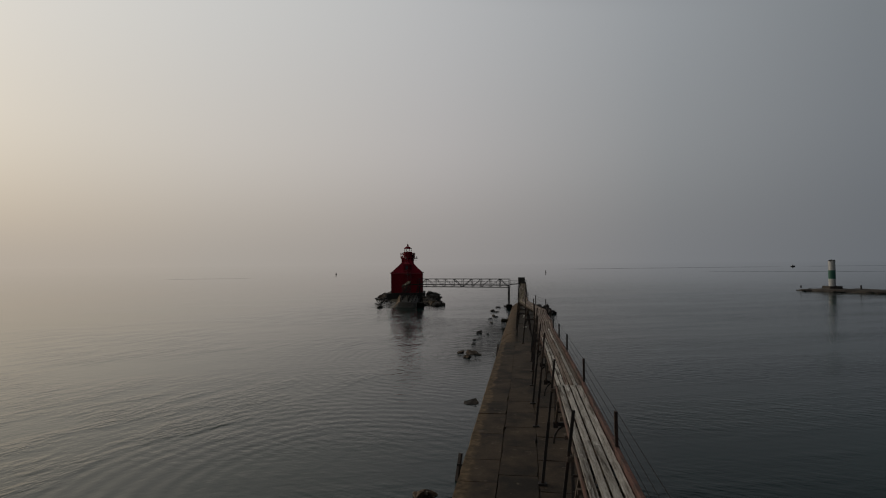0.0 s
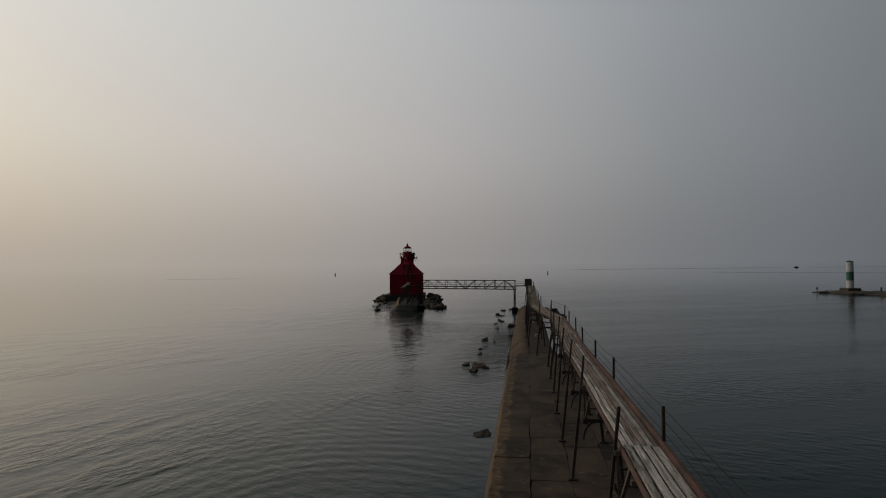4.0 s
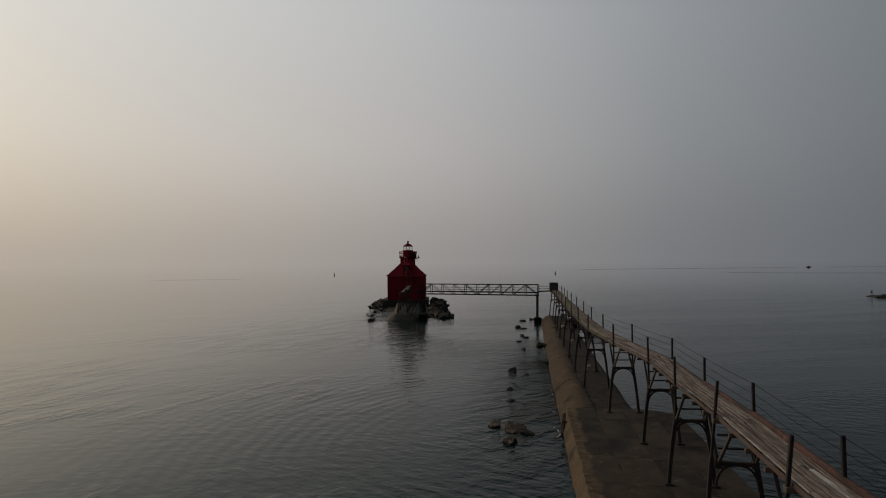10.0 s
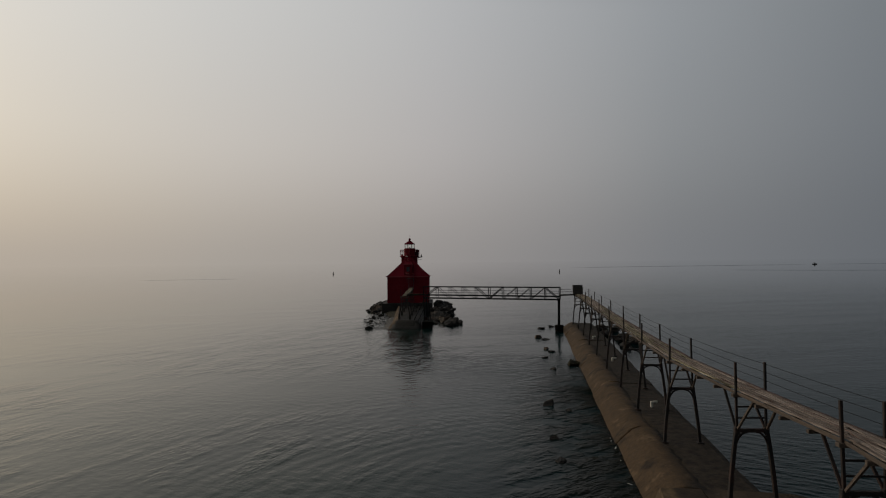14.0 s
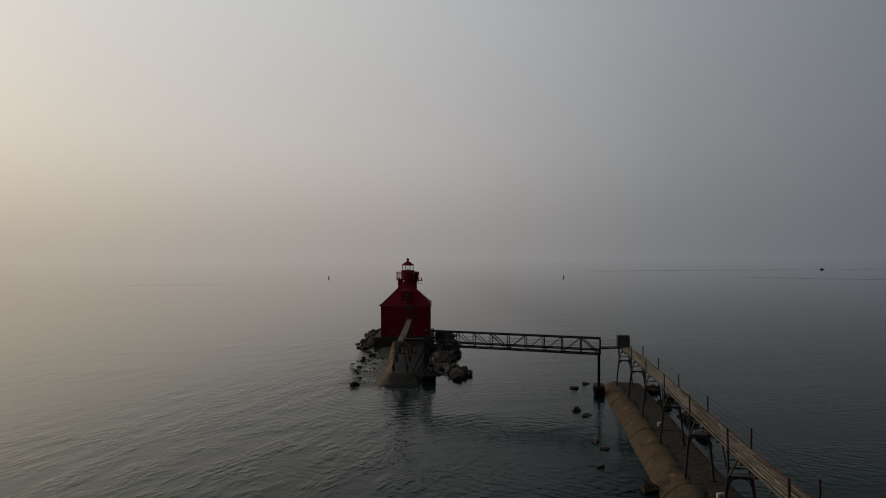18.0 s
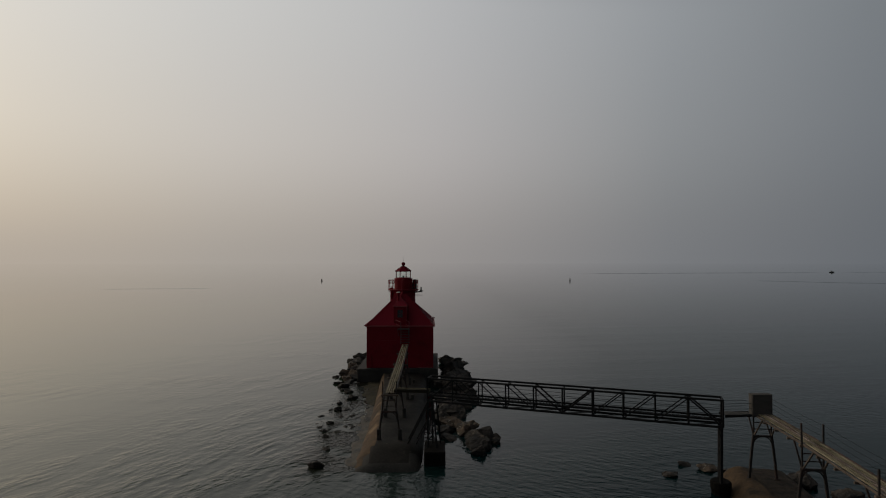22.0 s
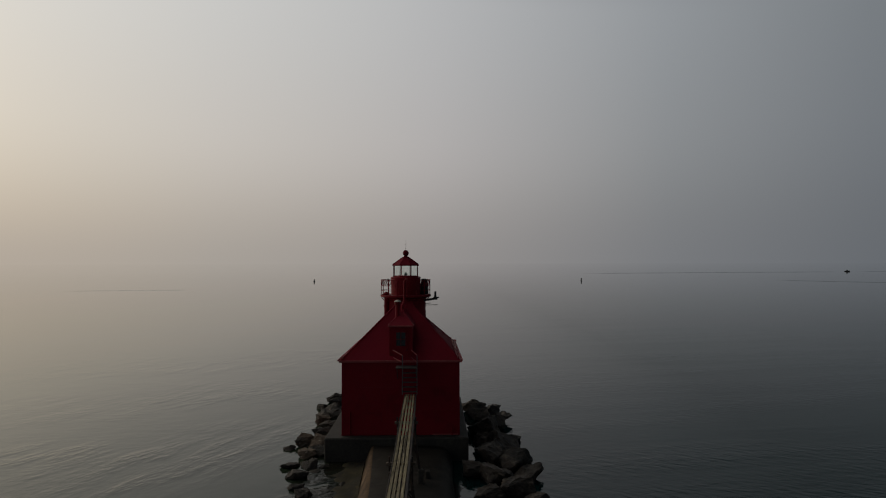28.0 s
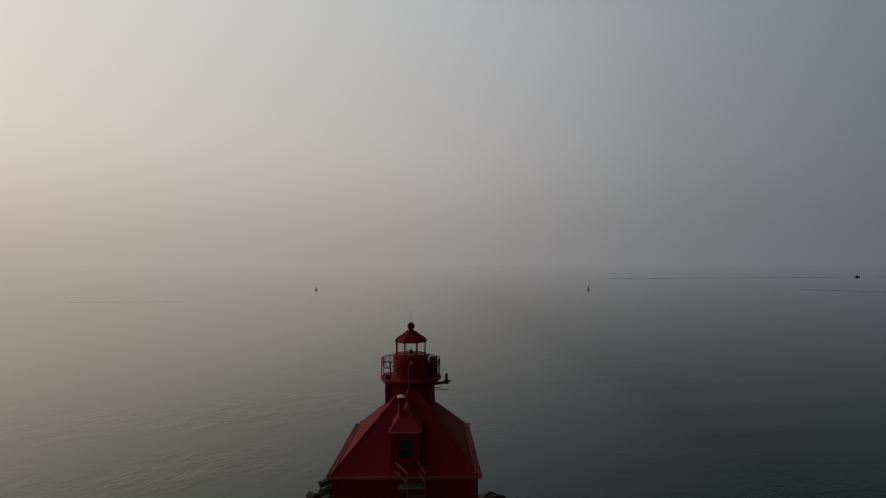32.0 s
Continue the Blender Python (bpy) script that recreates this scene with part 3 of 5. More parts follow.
def trestle(m, h, group, posts=(0.9, 0.9), sway=0.0, splay=0.0):
    """An iron trestle with splayed legs, arched brackets, a crossbar, knee braces and the posts of the handrail. h: deck to walkway."""
    t = thing("trestle", "dark rusted iron trestle with splayed legs under the catwalk", "trestle", group, at=m)
    k = h - 1.37
    for sx in (-1, 1):
        out = 0.77 + (splay if sx < 0 else 0.0)
        top = h + (posts[0] if sx < 0 else posts[1])
        knee = 0.49 + (out - 0.49) * (1 - (k + 0.08) / top) if splay and sx < 0 else 0.49
        if splay and sx < 0:
            leg = part("leg", bent(B(), [(-out, 0, 0.0), (-knee, 0, k + 0.08)], 0.10, 0.10), IRON, t)
        else:
            leg = part("leg", bent(B(), [(sx * out, 0, 0.0), (sx * (0.70 + (out - 0.77) * 0.7), 0, k * 0.35), (sx * (0.60 + (out - 0.77) * 0.35), 0, k * 0.72), (sx * 0.51, 0, k)], 0.12, 0.11), IRON, t)
        part("foot_plate", box(B(), (sx * out, 0, 0.025), (0.30, 0.26, 0.07), bevel=0.012), IRON, leg)
        pts = [(sx * (0.14 + 0.42 * math.sin(a)), 0, k - 0.62 * (1 - math.cos(a)) - 0.05) for a in [j * math.pi / 2 / 6 for j in range(7)]]
        part("arch_bracket", bent(B(), pts, 0.06, 0.07), IRON, t)
        part("knuckle", box(B(), (sx * 0.49, 0, k - 0.01), (0.17, 0.15, 0.24), bevel=0.02), IRON, t)
        part("rail_post", beam(B(), (sx * knee, 0, k + 0.08), (sx * 0.49 + sway * sx, 0, top), 0.075, 0.075, 0.008), IRON, t)
        for sy in (-1, 1):
            part("knee_brace", beam(B(), (sx * 0.49, sy * 0.05, k + 0.05), (sx * 0.42, sy * 0.98, h - 0.16), 0.075, 0.06), TIMBER if sy < 0 else IRON, t)
    part("crossbar", box(B(), (0, 0, k), (1.02, 0.11, 0.12), bevel=0.012), IRON, t)
    for z in (0.42, 0.80):
        part("rung", beam(B(), (-0.5, 0, k + z), (0.5, 0, k + z), 0.05, 0.05), IRON, t)
    part("cap_beam", box(B(), (0, 0, h - 0.185), (1.25, 0.16, 0.12), bevel=0.01), TIMBER, t)
    return t


for i, (x, y) in enumerate(zip(BAYS_X, BAYS_Y)):
    foot = 0.955 if y < 54.9 else 0.84
    trestle(pose(x, y, foot, 0, 0, bay_dir(i)), walk_z(y) - foot, "trestles along the pier", posts=(0.91 + 0.03 * math.sin(i * 2.3), 0.90 + 0.03 * math.sin(i * 1.7)), sway=0.03 * math.sin(i * 1.3), splay=0.20 if i < 8 else 0.10 if i < 10 else 0.0)

# ---------------------------------------------------------------- walkway boards
rnd = random.Random(5)


def walkway(name, label, pts, boards, bw, plank, beam_right, beam_left):
    """Bays of boards between the trestles, with a side beam on each edge and joists below."""
    w = thing(name, label, "catwalk")
    half = boards * bw / 2
    wide, many = bw, boards
    # past the first bays the boards are narrower and more worn
    counts = [many if plank != PLANK or y < 19 else 6 if y < 50 else 5 for _, y, _ in pts]
    ends = [[rnd.uniform(-0.9, 0.9) if 0 < i < len(pts) - 1 and counts[i] == counts[i - 1] else 0.0 for _ in range(6)] for i in range(len(pts))]
    for i, ((x0, y0, z0), (x1, y1, z1)) in enumerate(zip(pts, pts[1:])):
        a, b = Vector((x0, y0, z0)), Vector((x1, y1, z1))
        d = (b - a).normalized()
        r = Vector((d.y, -d.x, 0)).normalized()
        boards = counts[i]
        bw = many * wide / boards
        for k in range(boards):
            u = -half + bw * (k + 0.5)
            j = rnd.uniform(-0.008, 0.008)
            wd = bw - (rnd.uniform(0.040, 0.066) if boards == many else rnd.uniform(0.026, 0.050) if boards == 6 else rnd.uniform(0.055, 0.085))
            p = a + r * u + d * (ends[i][k] + 0.004) + Vector((0, 0, j - 0.024))
            q = b + r * (u + rnd.uniform(-0.008, 0.008)) + d * (ends[i + 1][k] - 0.004) + Vector((0, 0, j - 0.024 + rnd.uniform(-0.006, 0.006)))
            bb = B()
            box(bb, (0, 0, 0), (wd, (q - p).length, 0.048), None, 0.006)
            worn = plank if plank != PLANK or rnd.random() > (y0 - 12) / 30 else PLANK_B if y0 > 50 and rnd.random() < 0.35 else PLANK_D
            ob = new("plank", mesh_of("plank", bb, worn))
            ob.parent = w
            ob.matrix_basis = Matrix.Translation((p + q) / 2) @ Matrix((r, d, r.cross(d))).transposed().to_4x4()
        lo, ro = a + Vector((0, 0, -0.115)), b + Vector((0, 0, -0.115))
        deep = 0.20 if beam_right != RUST else max(0.20, min(0.34, 0.34 - (y0 - 35) * 0.013))
        rise = Vector((0, 0, (deep - 0.20) / 2))
        part("side_beam", beam(B(), lo + rise + r * (half + 0.065), ro + rise + r * (half + 0.045), 0.10, deep, 0.012), beam_right, w, "rust-red side beam" if beam_right == RUST else "")
        part("side_beam", beam(B(), lo - r * (half + 0.03), ro - r * (half + 0.02), 0.045, 0.15 if y0 < 30 else 0.11, 0.008), beam_left if y0 < 42 or beam_left != RUSTWOOD else TIMBER, w)
        for f in (0.25, 0.5, 0.75):
            c = a.lerp(b, f) + Vector((0, 0, -0.10))
            out = 0.0 if plank == PLANK_B else 0.13
            part("joist", beam(B(), c - r * (half + out) - Vector((0, 0, out)), c + r * (half + out) - Vector((0, 0, out)), 0.09, 0.11), TIMBER, w)
    return w


walkway("catwalk", "raised catwalk of grey weathered planks with a rusted side beam", [(x, y, walk_z(y)) for x, y in zip(BAYS_X, BAYS_Y)], 4, 0.215, PLANK, RUST, RUSTWOOD)

wires = thing("wire_rail", "slack thin wires strung between the catwalk posts", "railing")
for hgt in (0.86, 0.58, 0.30):
    pts = []
    for i in range(len(BAYS_Y)):
        ang = radians(bay_dir(i))
        r = Vector((math.cos(ang), math.sin(ang), 0))
        p = Vector((BAYS_X[i], BAYS_Y[i], walk_z(BAYS_Y[i]) + hgt)) + r * 0.52
        if pts:
            for f in (0.25, 0.5, 0.75):
                pts.append(last.lerp(p, f) - Vector((0, 0, 0.035 * 4 * f * (1 - f) * (1 + 0.5 * math.sin(i)))))
        pts.append(p)
        last = p
    part("wire", line(B(), pts, 0.008, 5), STEEL, wires)

# ---------------------------------------------------------------- barrier box at the pier's end
bx = thing("barrier_box", "grey-brown boarded barrier box at the end of the catwalk", "barrier")
part("panel", box(B(), (16.33, 105.36, 5.24), (1.16, 0.05, 1.26), bevel=0.008), BOXW, bx)
part("panel", box(B(), (16.33, 105.70, 5.24), (1.16, 0.05, 1.26), bevel=0.008), BOXW, bx)
for sx in (-1, 1):
    part("side_panel", box(B(), (16.33 + sx * 0.575, 105.53, 5.24), (0.05, 0.29, 1.26), bevel=0.008), BOXW, bx)
    part("corner_post", box(B(), (16.33 + sx * 0.56, 105.32, 5.24), (0.07, 0.03, 1.28), bevel=0.006), BOXW, bx)
part("lid", box(B(), (16.33, 105.53, 5.885), (1.20, 0.42, 0.03), bevel=0.006), BOXW, bx)
part("rail", box(B(), (16.33, 105.32, 5.84), (1.05, 0.03, 0.07)), BOXW, bx)
part("rail", box(B(), (16.33, 105.32, 4.68), (1.05, 0.03, 0.07)), BOXW, bx)

# ---------------------------------------------------------------- truss footbridge
RN, LN = Vector((13.89, 105.13, 0)), Vector((-3.58, 111.52, 0))
RF, LF = Vector((14.22, 105.97, 0)), Vector((-3.26, 112.36, 0))
ZT, ZB, ZD = 5.60, 4.04, 4.46
br = thing("truss_footbridge", "black steel truss footbridge spanning the water to the lighthouse", "bridge")
N = 10
for l, r in ((LN, RN), (LF, RF)):
    zt, zb = Vector((0, 0, ZT)), Vector((0, 0, ZB))
    part("top_chord", beam(B(), l + zt, r + zt, 0.10, 0.12, 0.01), STEEL, br)
    part("bottom_chord", beam(B(), l + zb, r + zb, 0.10, 0.13, 0.01), STEEL, br)
    part("deck_edge", beam(B(), l + Vector((0, 0, ZD)), r + Vector((0, 0, ZD)), 0.06, 0.12), STEEL, br)
    for z in (0.34, 0.66):
        part("hand_wire", rod(B(), l + Vector((0, 0, ZD + z)), r + Vector((0, 0, ZD + z)), 0.014, 6), STEEL, br)
    for i in range(N + 1):
        p = l.lerp(r, i / N)
        part("upright", beam(B(), p + zb, p + zt, 0.085, 0.085), STEEL, br)
    for i in range(N):
        p, q = l.lerp(r, i / N), l.lerp(r, (i + 1) / N)
        rise = i == 0 or 5 <= i <= 8
        thick = 0.09 if i in (0, 4, 5, 9) else 0.06
        part("diagonal", beam(B(), p + (zb if rise else zt), q + (zt if rise else zb), thick, thick), STEEL, br)
for i in range(N + 1):
    p, q = LN.lerp(RN, i / N), LF.lerp(RF, i / N)
    part("cross_member", beam(B(), p + Vector((0, 0, ZB)), q + Vector((0, 0, ZB)), 0.08, 0.10), STEEL, br)
    if i in (0, N):
        part("portal_beam", beam(B(), p + Vector((0, 0, ZT)), q + Vector((0, 0, ZT)), 0.09, 0.09), STEEL, br)
for i in range(N):
    p0, p1, q0 = LN.lerp(RN, i / N), LN.lerp(RN, (i + 1) / N), LF.lerp(RF, i / N)
    q1 = LF.lerp(RF, (i + 1) / N)
    bb = B()
    zs = Vector((0, 0, ZD - 0.03))
    for k in range(9):
        f = (k + 0.5) / 9
        beam(bb, p0.lerp(p1, f).lerp(q0.lerp(q1, f), 0.06) + zs, p0.lerp(p1, f).lerp(q0.lerp(q1, f), 0.94) + zs, 0.03, 0.05)
    for f in (0.3, 0.7):
        beam(bb, p0.lerp(q0, f) + zs - Vector((0, 0, 0.045)), p1.lerp(q1, f) + zs - Vector((0, 0, 0.045)), 0.04, 0.04)
    part("deck_grating", bb, STEEL, br)
    part("wind_brace", beam(B(), p0 + Vector((0, 0, ZB)), q1 + Vector((0, 0, ZB)), 0.05, 0.05), STEEL, br)

# right-hand support in the water
sup = thing("bridge_column", "black twin steel column on a dark pile cap carrying the footbridge", "support")
for p in (RN, RF):
    part("column", beam(B(), p + Vector((-0.16, 0.0, 0.76)), p + Vector((-0.12, 0, ZB - 0.06)), 0.16, 0.16, 0.012), STEEL, sup)
part("tie", beam(B(), RN + Vector((-0.14, 0, 2.6)), RF + Vector((-0.14, 0, 2.6)), 0.08, 0.08), STEEL, sup)
part("tie", beam(B(), RN + Vector((-0.14, 0, 1.2)), RF + Vector((-0.14, 0, 3.9)), 0.06, 0.06), STEEL, sup)
bb = B()
lathe(bb, [(0.50, -1.6), (0.52, 0.2), (0.57, 0.3), (0.58, 0.72), (0.50, 0.80)], 14, (13.92, 105.55, 0))
part("pile_cap", bb, WETBLACK, sup, "dark stained round pile cap")

# short gangway from the bridge to the catwalk
gw = thing("link_gangway", "short dark gangway joining the footbridge and the catwalk", "walkway")
for y in (105.42, 106.1):
    part("side_beam", beam(B(), (14.15, y, 4.60), (15.85, y, 4.66), 0.08, 0.15), STEEL, gw)
    for z in (5.02, 5.34):
        part("hand_wire", rod(B(), (14.1, y, z), (15.8, y, z + 0.02), 0.013, 6), STEEL, gw)
for k in range(8):
    part("board", box(B(), (14.30 + k * 0.20, 105.76, 4.69), (0.18, 0.78, 0.04), bevel=0.005), STEP, gw)

# ---------------------------------------------------------------- mole under the lighthouse
mole = thing("mole", "stub of worn concrete mole with sloping ochre side", "pier", kind="structure")


def mole_row(y):
    k = (y - 111.0) / 25.0
    crest, foot = -7.34 - 0.07 * max(0, y - 113.5), -8.55 - 0.045 * max(0, y - 118)
    return [(foot - 0.35, -1.6), (foot, 0.0), (foot * 0.52 + crest * 0.48, 0.52), (foot * 0.14 + crest * 0.86, 0.92), (crest + 0.12, 1.0), (-6.0, 0.98), (-4.75, 0.96), (-4.35 + 0.1 * k, 0.84), (-4.02 + 0.1 * k, 0.45), (-3.88 + 0.1 * k, -0.1), (-3.8, -1.6)]


bb = B()
rows = []
ys = [109.0, 109.9, 110.8, 111.4] + [112.2 + i * 0.8 for i in range(31)]
for y in ys:
    fall = max(0.0, (111.4 - y) / 2.4)
    row = []
    for x, z in mole_row(y):
        zz = z if z < 0 else z * (1 - fall) + (-0.05) * fall
        xx = x + (-6.2 - x) * 0.05 * fall
        p = Vector((xx, y, zz))
        if z > -1:
            p += noise.noise_vector(p * 0.6) * 0.035
        row.append(bb.verts.new(p))
    rows.append(row)
for a, b in zip(rows, rows[1:]):
    for k in range(len(a) - 1):
        bb.faces.new((a[k], a[k + 1], b[k + 1], b[k]))
bb.faces.new(rows[0][::-1])
bb.faces.new(rows[-1])
body = part("mole_body", bb, FACE, mole, "worn concrete, ochre on its sloping side", smooth=True)
body.data.materials.append(MOLETOP)
body.data.materials.append(PLINTH)
for f in body.data.polygons:
    c = f.center
    if c.x > -7.28 - 0.07 * max(0, c.y - 113.5) - 0.55 * max(0, 111.4 - c.y):
        f.material_index = 2 if c.z < 0.5 else 1
# broken ledge awash along the mole's sloping side, and the mossy apron by the plinth
def shelf(y0, y1, left, right, ragged, high, material, label, seed):
    bb = B()
    rows = []
    n_y = int((y1 - y0) / 0.3)
    for i in range(n_y + 1):
        y = y0 + (y1 - y0) * i / n_y
        end = min(1.0, i / 5.0, (n_y - i) / 5.0)
        bite = ragged * (noise.noise(Vector((y * 0.55, seed, 0))) + 0.7 * noise.noise(Vector((y * 1.9, seed, 3))))
        row = []
        for f, z in ((0.0, -0.5), (0.06, -0.06), (0.22, 0.0), (0.42, 0.25), (0.6, 0.4), (0.8, 0.7), (1.0, 1.0)):
            p = Vector((left(y) + bite * (1 - f) + (right(y) - left(y)) * f, y, (z * high if z >= 0 else z) - 0.2 * (1 - end)))
            p.z += noise.noise(Vector((p.x * 1.7, p.y * 1.3, seed))) * 0.07 + noise.noise(p * 4.0) * 0.03
            row.append(bb.verts.new(p))
        rows.append(row)
    for a, b in zip(rows, rows[1:]):
        for k in range(len(a) - 1):
            bb.faces.new((a[k], a[k + 1], b[k + 1], b[k]))
    part("ledge", bb, material, mole, label, smooth=True)


shelf(109.2, 129.0, lambda y: -9.30 - 0.035 * (y - 110.5), lambda y: -8.35 - 0.03 * max(0, y - 116), 0.45, 0.10, APRON, "broken wet ledge awash at the waterline", 1.3)
shelf(124.5, 137.0, lambda y: -10.2 - 0.13 * (y - 126), lambda y: -8.45 - 0.05 * max(0, y - 118), 0.7, 0.16, MOSS, "mossy apron awash beside the plinth", 7.7)
for x, y, s in ((-5.6, 119.3, 0.5), (-5.15, 124.5, 0.42), (-5.3, 131.0, 0.4)):
    b2 = thing("concrete_stub", "low dark concrete stub on the mole", "block", "stubs on the mole")
    part("stub_body", box(B(), (x, y, 1.15), (s * 0.6, s, 0.42), bevel=0.03), PLINTH, b2)

# left-hand support tower of the bridge
tw = thing("bridge_tower", "black braced steel tower with raking struts carrying the footbridge", "support")
feet = [(-3.50, 111.35), (-2.85, 111.20), (-3.15, 112.30), (-2.60, 112.10)]
tops = [(-3.55, 111.50), (-3.20, 111.40), (-3.28, 112.30), (-2.95, 112.2)]
for f, t in zip(feet, tops):
    part("column", beam(B(), (*f, 0.55), (*t, ZB - 0.05), 0.12, 0.12, 0.01), STEEL, tw)
for z in (1.4, 2.4, 3.4):
    part("tie", beam(B(), (-3.52, 111.42, z), (-3.2, 112.32, z), 0.07, 0.07), STEEL, tw)
    part("tie", beam(B(), (-3.52, 111.42, z), (-2.98, 111.30, z), 0.07, 0.07), STEEL, tw)
part("diagonal", beam(B(), (-3.52, 111.42, 1.4), (-3.2, 112.32, 3.4), 0.05, 0.05), STEEL, tw)
part("diagonal", beam(B(), (-3.0, 111.35, 1.4), (-3.52, 111.42, 2.4), 0.05, 0.05), STEEL, tw)
part("diagonal", beam(B(), (-3.0, 111.35, 3.4), (-3.52, 111.42, 2.4), 0.05, 0.05), STEEL, tw)
for y0, y1 in ((111.9, 111.55), (113.0, 112.35)):
    part("raking_strut", beam(B(), (-4.95, y0, 0.9), (-3.5, y1, ZB - 0.2), 0.11, 0.11, 0.01), STEEL, tw)
    part("raking_strut", beam(B(), (-4.35, y0, 0.9), (-3.45, y1, 2.7), 0.08, 0.08, 0.01), STEEL, tw)
part("caisson", box(B(), (-3.05, 111.5, -0.25), (1.45, 2.5, 2.3), bevel=0.06), WETBLACK, tw, "black wet concrete caisson")

# gangway at the bridge's far end
g2 = thing("end_gangway", "short gangway with a mossy board fascia beside the footbridge", "walkway")
a, b = Vector((-6.0, 112.95, 4.36)), Vector((-3.45, 112.45, 4.42))
for off in (0.0, 0.5):
    o = Vector((0.15 * off, off, 0))
    part("fascia", beam(B(), a + o + Vector((0, 0, 0.05)), b + o + Vector((0, 0, 0.05)), 0.06, 0.22, 0.008), PLANK_B if off else FASCIA, g2)
for k in range(12):
    p = a.lerp(b, (k + 0.5) / 12) + Vector((0.05, 0.25, 0.09))
    part("board", box(B(), p, (0.20, 0.56, 0.035), bevel=0.004), FASCIA, g2)

# ---------------------------------------------------------------- catwalk to the lighthouse
LY = [112.75, 118.4, 124.3, 130.2, 135.75]
LX = [-6.31, -6.33, -6.36, -6.42, -6.48]
LZ = [4.32, 4.34, 4.36, 4.38, 4.40]
walkway("catwalk", "narrow catwalk of mossy weathered planks leading to the lighthouse", list(zip(LX, LY, LZ)), 4, 0.162, PLANK_B, IRON, IRON)
for i in range(4):
    trestle(pose(LX[i], LY[i], 0.97, 0, 0, 0.6), LZ[i] - 0.97, "trestles on the mole", posts=((0.82, 0.82) if i == 0 else (0.12, 0.12)))
    for sx in (-1, 1):
        b2 = thing("footing", "tall square dark concrete footing round a trestle leg", "footing", "footings on the mole")
        part("footing_block", box(B(), (LX[i] + sx * 0.76, LY[i], 1.33), (0.28, 0.28, 0.80), bevel=0.025), PLINTH, b2)

# ---------------------------------------------------------------- lighthouse
CX, CY = -7.126, 141.5
HW, F0, F1 = 3.83, 136.75, 145.85          # walls
EW, E0, E1, EZ = 3.95, 136.60, 146.00, 6.35  # eaves
TY, TR, JZ = 143.1, 1.53, 9.85             # tower
WZ = 1.50
house = thing("lighthouse", "red iron lighthouse: square house, hipped roof, round tower, lantern", "lighthouse")


def wall(name, x0, x1, y0, y1, z0, z1, material=RED):
    return part(name, box(B(), ((x0 + x1) / 2, (y0 + y1) / 2, (z0 + z1) / 2), (x1 - x0, y1 - y0, z1 - z0)), material, house)


T = 0.2
wall("front_wall", CX - HW, CX + HW, F0, F0 + T, WZ, EZ)
wall("rear_wall", CX - HW, CX + HW, F1 - T, F1, WZ, EZ)
wall("side_wall", CX - HW, CX - HW + T, F0 + T, F1 - T, WZ, EZ)
wall("side_wall", CX + HW - T, CX + HW, F0 + T, F1 - T, WZ, EZ)
for sx in (-1, 1):
    part("corner_strip", box(B(), (CX + sx * (HW - 0.05), F0 - 0.012, (WZ + EZ) / 2), (0.14, 0.022, EZ - WZ - 0.02)), RED, house)
    part("drain_pipe", rod(B(), (CX + sx * 3.36 + (0.05 if sx < 0 else 0.0), F0 - 0.07, 1.52), (CX + sx * 3.36 + (0.05 if sx < 0 else 0.0), F0 - 0.07, 3.1 if sx < 0 else 2.0), 0.05, 8), RED, house)
# plate seams and rivets of the iron wall
for z in (3.05, 4.62):
    part("plate_seam", box(B(), (CX, F0 - 0.008, z), (2 * HW - 0.3, 0.014, 0.05)), RED, house)
for k, x in enumerate((-2.55, -1.28, 1.28, 2.55)):
    part("plate_seam", box(B(), (CX + x, F0 - 0.006, (WZ + EZ) / 2), (0.05, 0.01, EZ - WZ - 0.2)), RED, house)
bb = B()
for k in range(14):
    box(bb, (CX - 2.6 + k * 0.16 + 0.05 * math.sin(k * 7), F0 - 0.02, 4.62), (0.05, 0.03, 0.035))
part("rivet_row", bb, REDTRIM, house, "worn rivets")
bb = B()
for k in range(8):
    box(bb, (CX + 1.2 + k * 0.2 + 0.05 * math.sin(k * 5), F0 - 0.02, 3.05), (0.05, 0.03, 0.03))
part("rivet_row", bb, REDTRIM, house)
part("base_strip", box(B(), (CX, F0 - 0.03, 1.56), (2 * HW + 0.04, 0.05, 0.10)), RED, house)
part("base_strip", box(B(), (CX + 2.9, F0 - 0.058, 1.55), (1.7, 0.012, 0.08)), REDTRIM, house, "worn pale red strip")
part("plinth", box(B(), (CX - 0.24, CY + 0.15, 0.38), (2 * HW + 1.62, 10.9, 2.2), bevel=0.07), PLINTH, house, "dark concrete plinth")

# roof: four slopes up to the tower
RT = (CX - 0.42, CX + 0.42, 141.3, 143.0)
bb = B()
vs = [(CX - EW, E0, EZ), (CX + EW - 0.06, E0, EZ), (CX + EW - 0.24, E1, EZ), (CX - EW + 0.20, E1, EZ), (RT[0], RT[2], JZ), (RT[1], RT[2], JZ), (RT[1], RT[3], JZ - 0.4), (RT[0], RT[3], JZ - 0.4)]
solid(bb, vs, [(0, 1, 5, 4), (1, 2, 6, 5), (2, 3, 7, 6), (3, 0, 4, 7), (4, 5, 6, 7), (3, 2, 1, 0)])
part("roof", bb, REDROOF, house)
for i in range(4):
    part("hip_cap", beam(B(), vs[i], vs[i + 4], 0.11, 0.07, 0.01), REDROOF, house)
part("fascia", box(B(), (CX, E0 - 0.03, EZ - 0.04), (2 * EW + 0.12, 0.06, 0.14), bevel=0.01), REDTRIM, house)
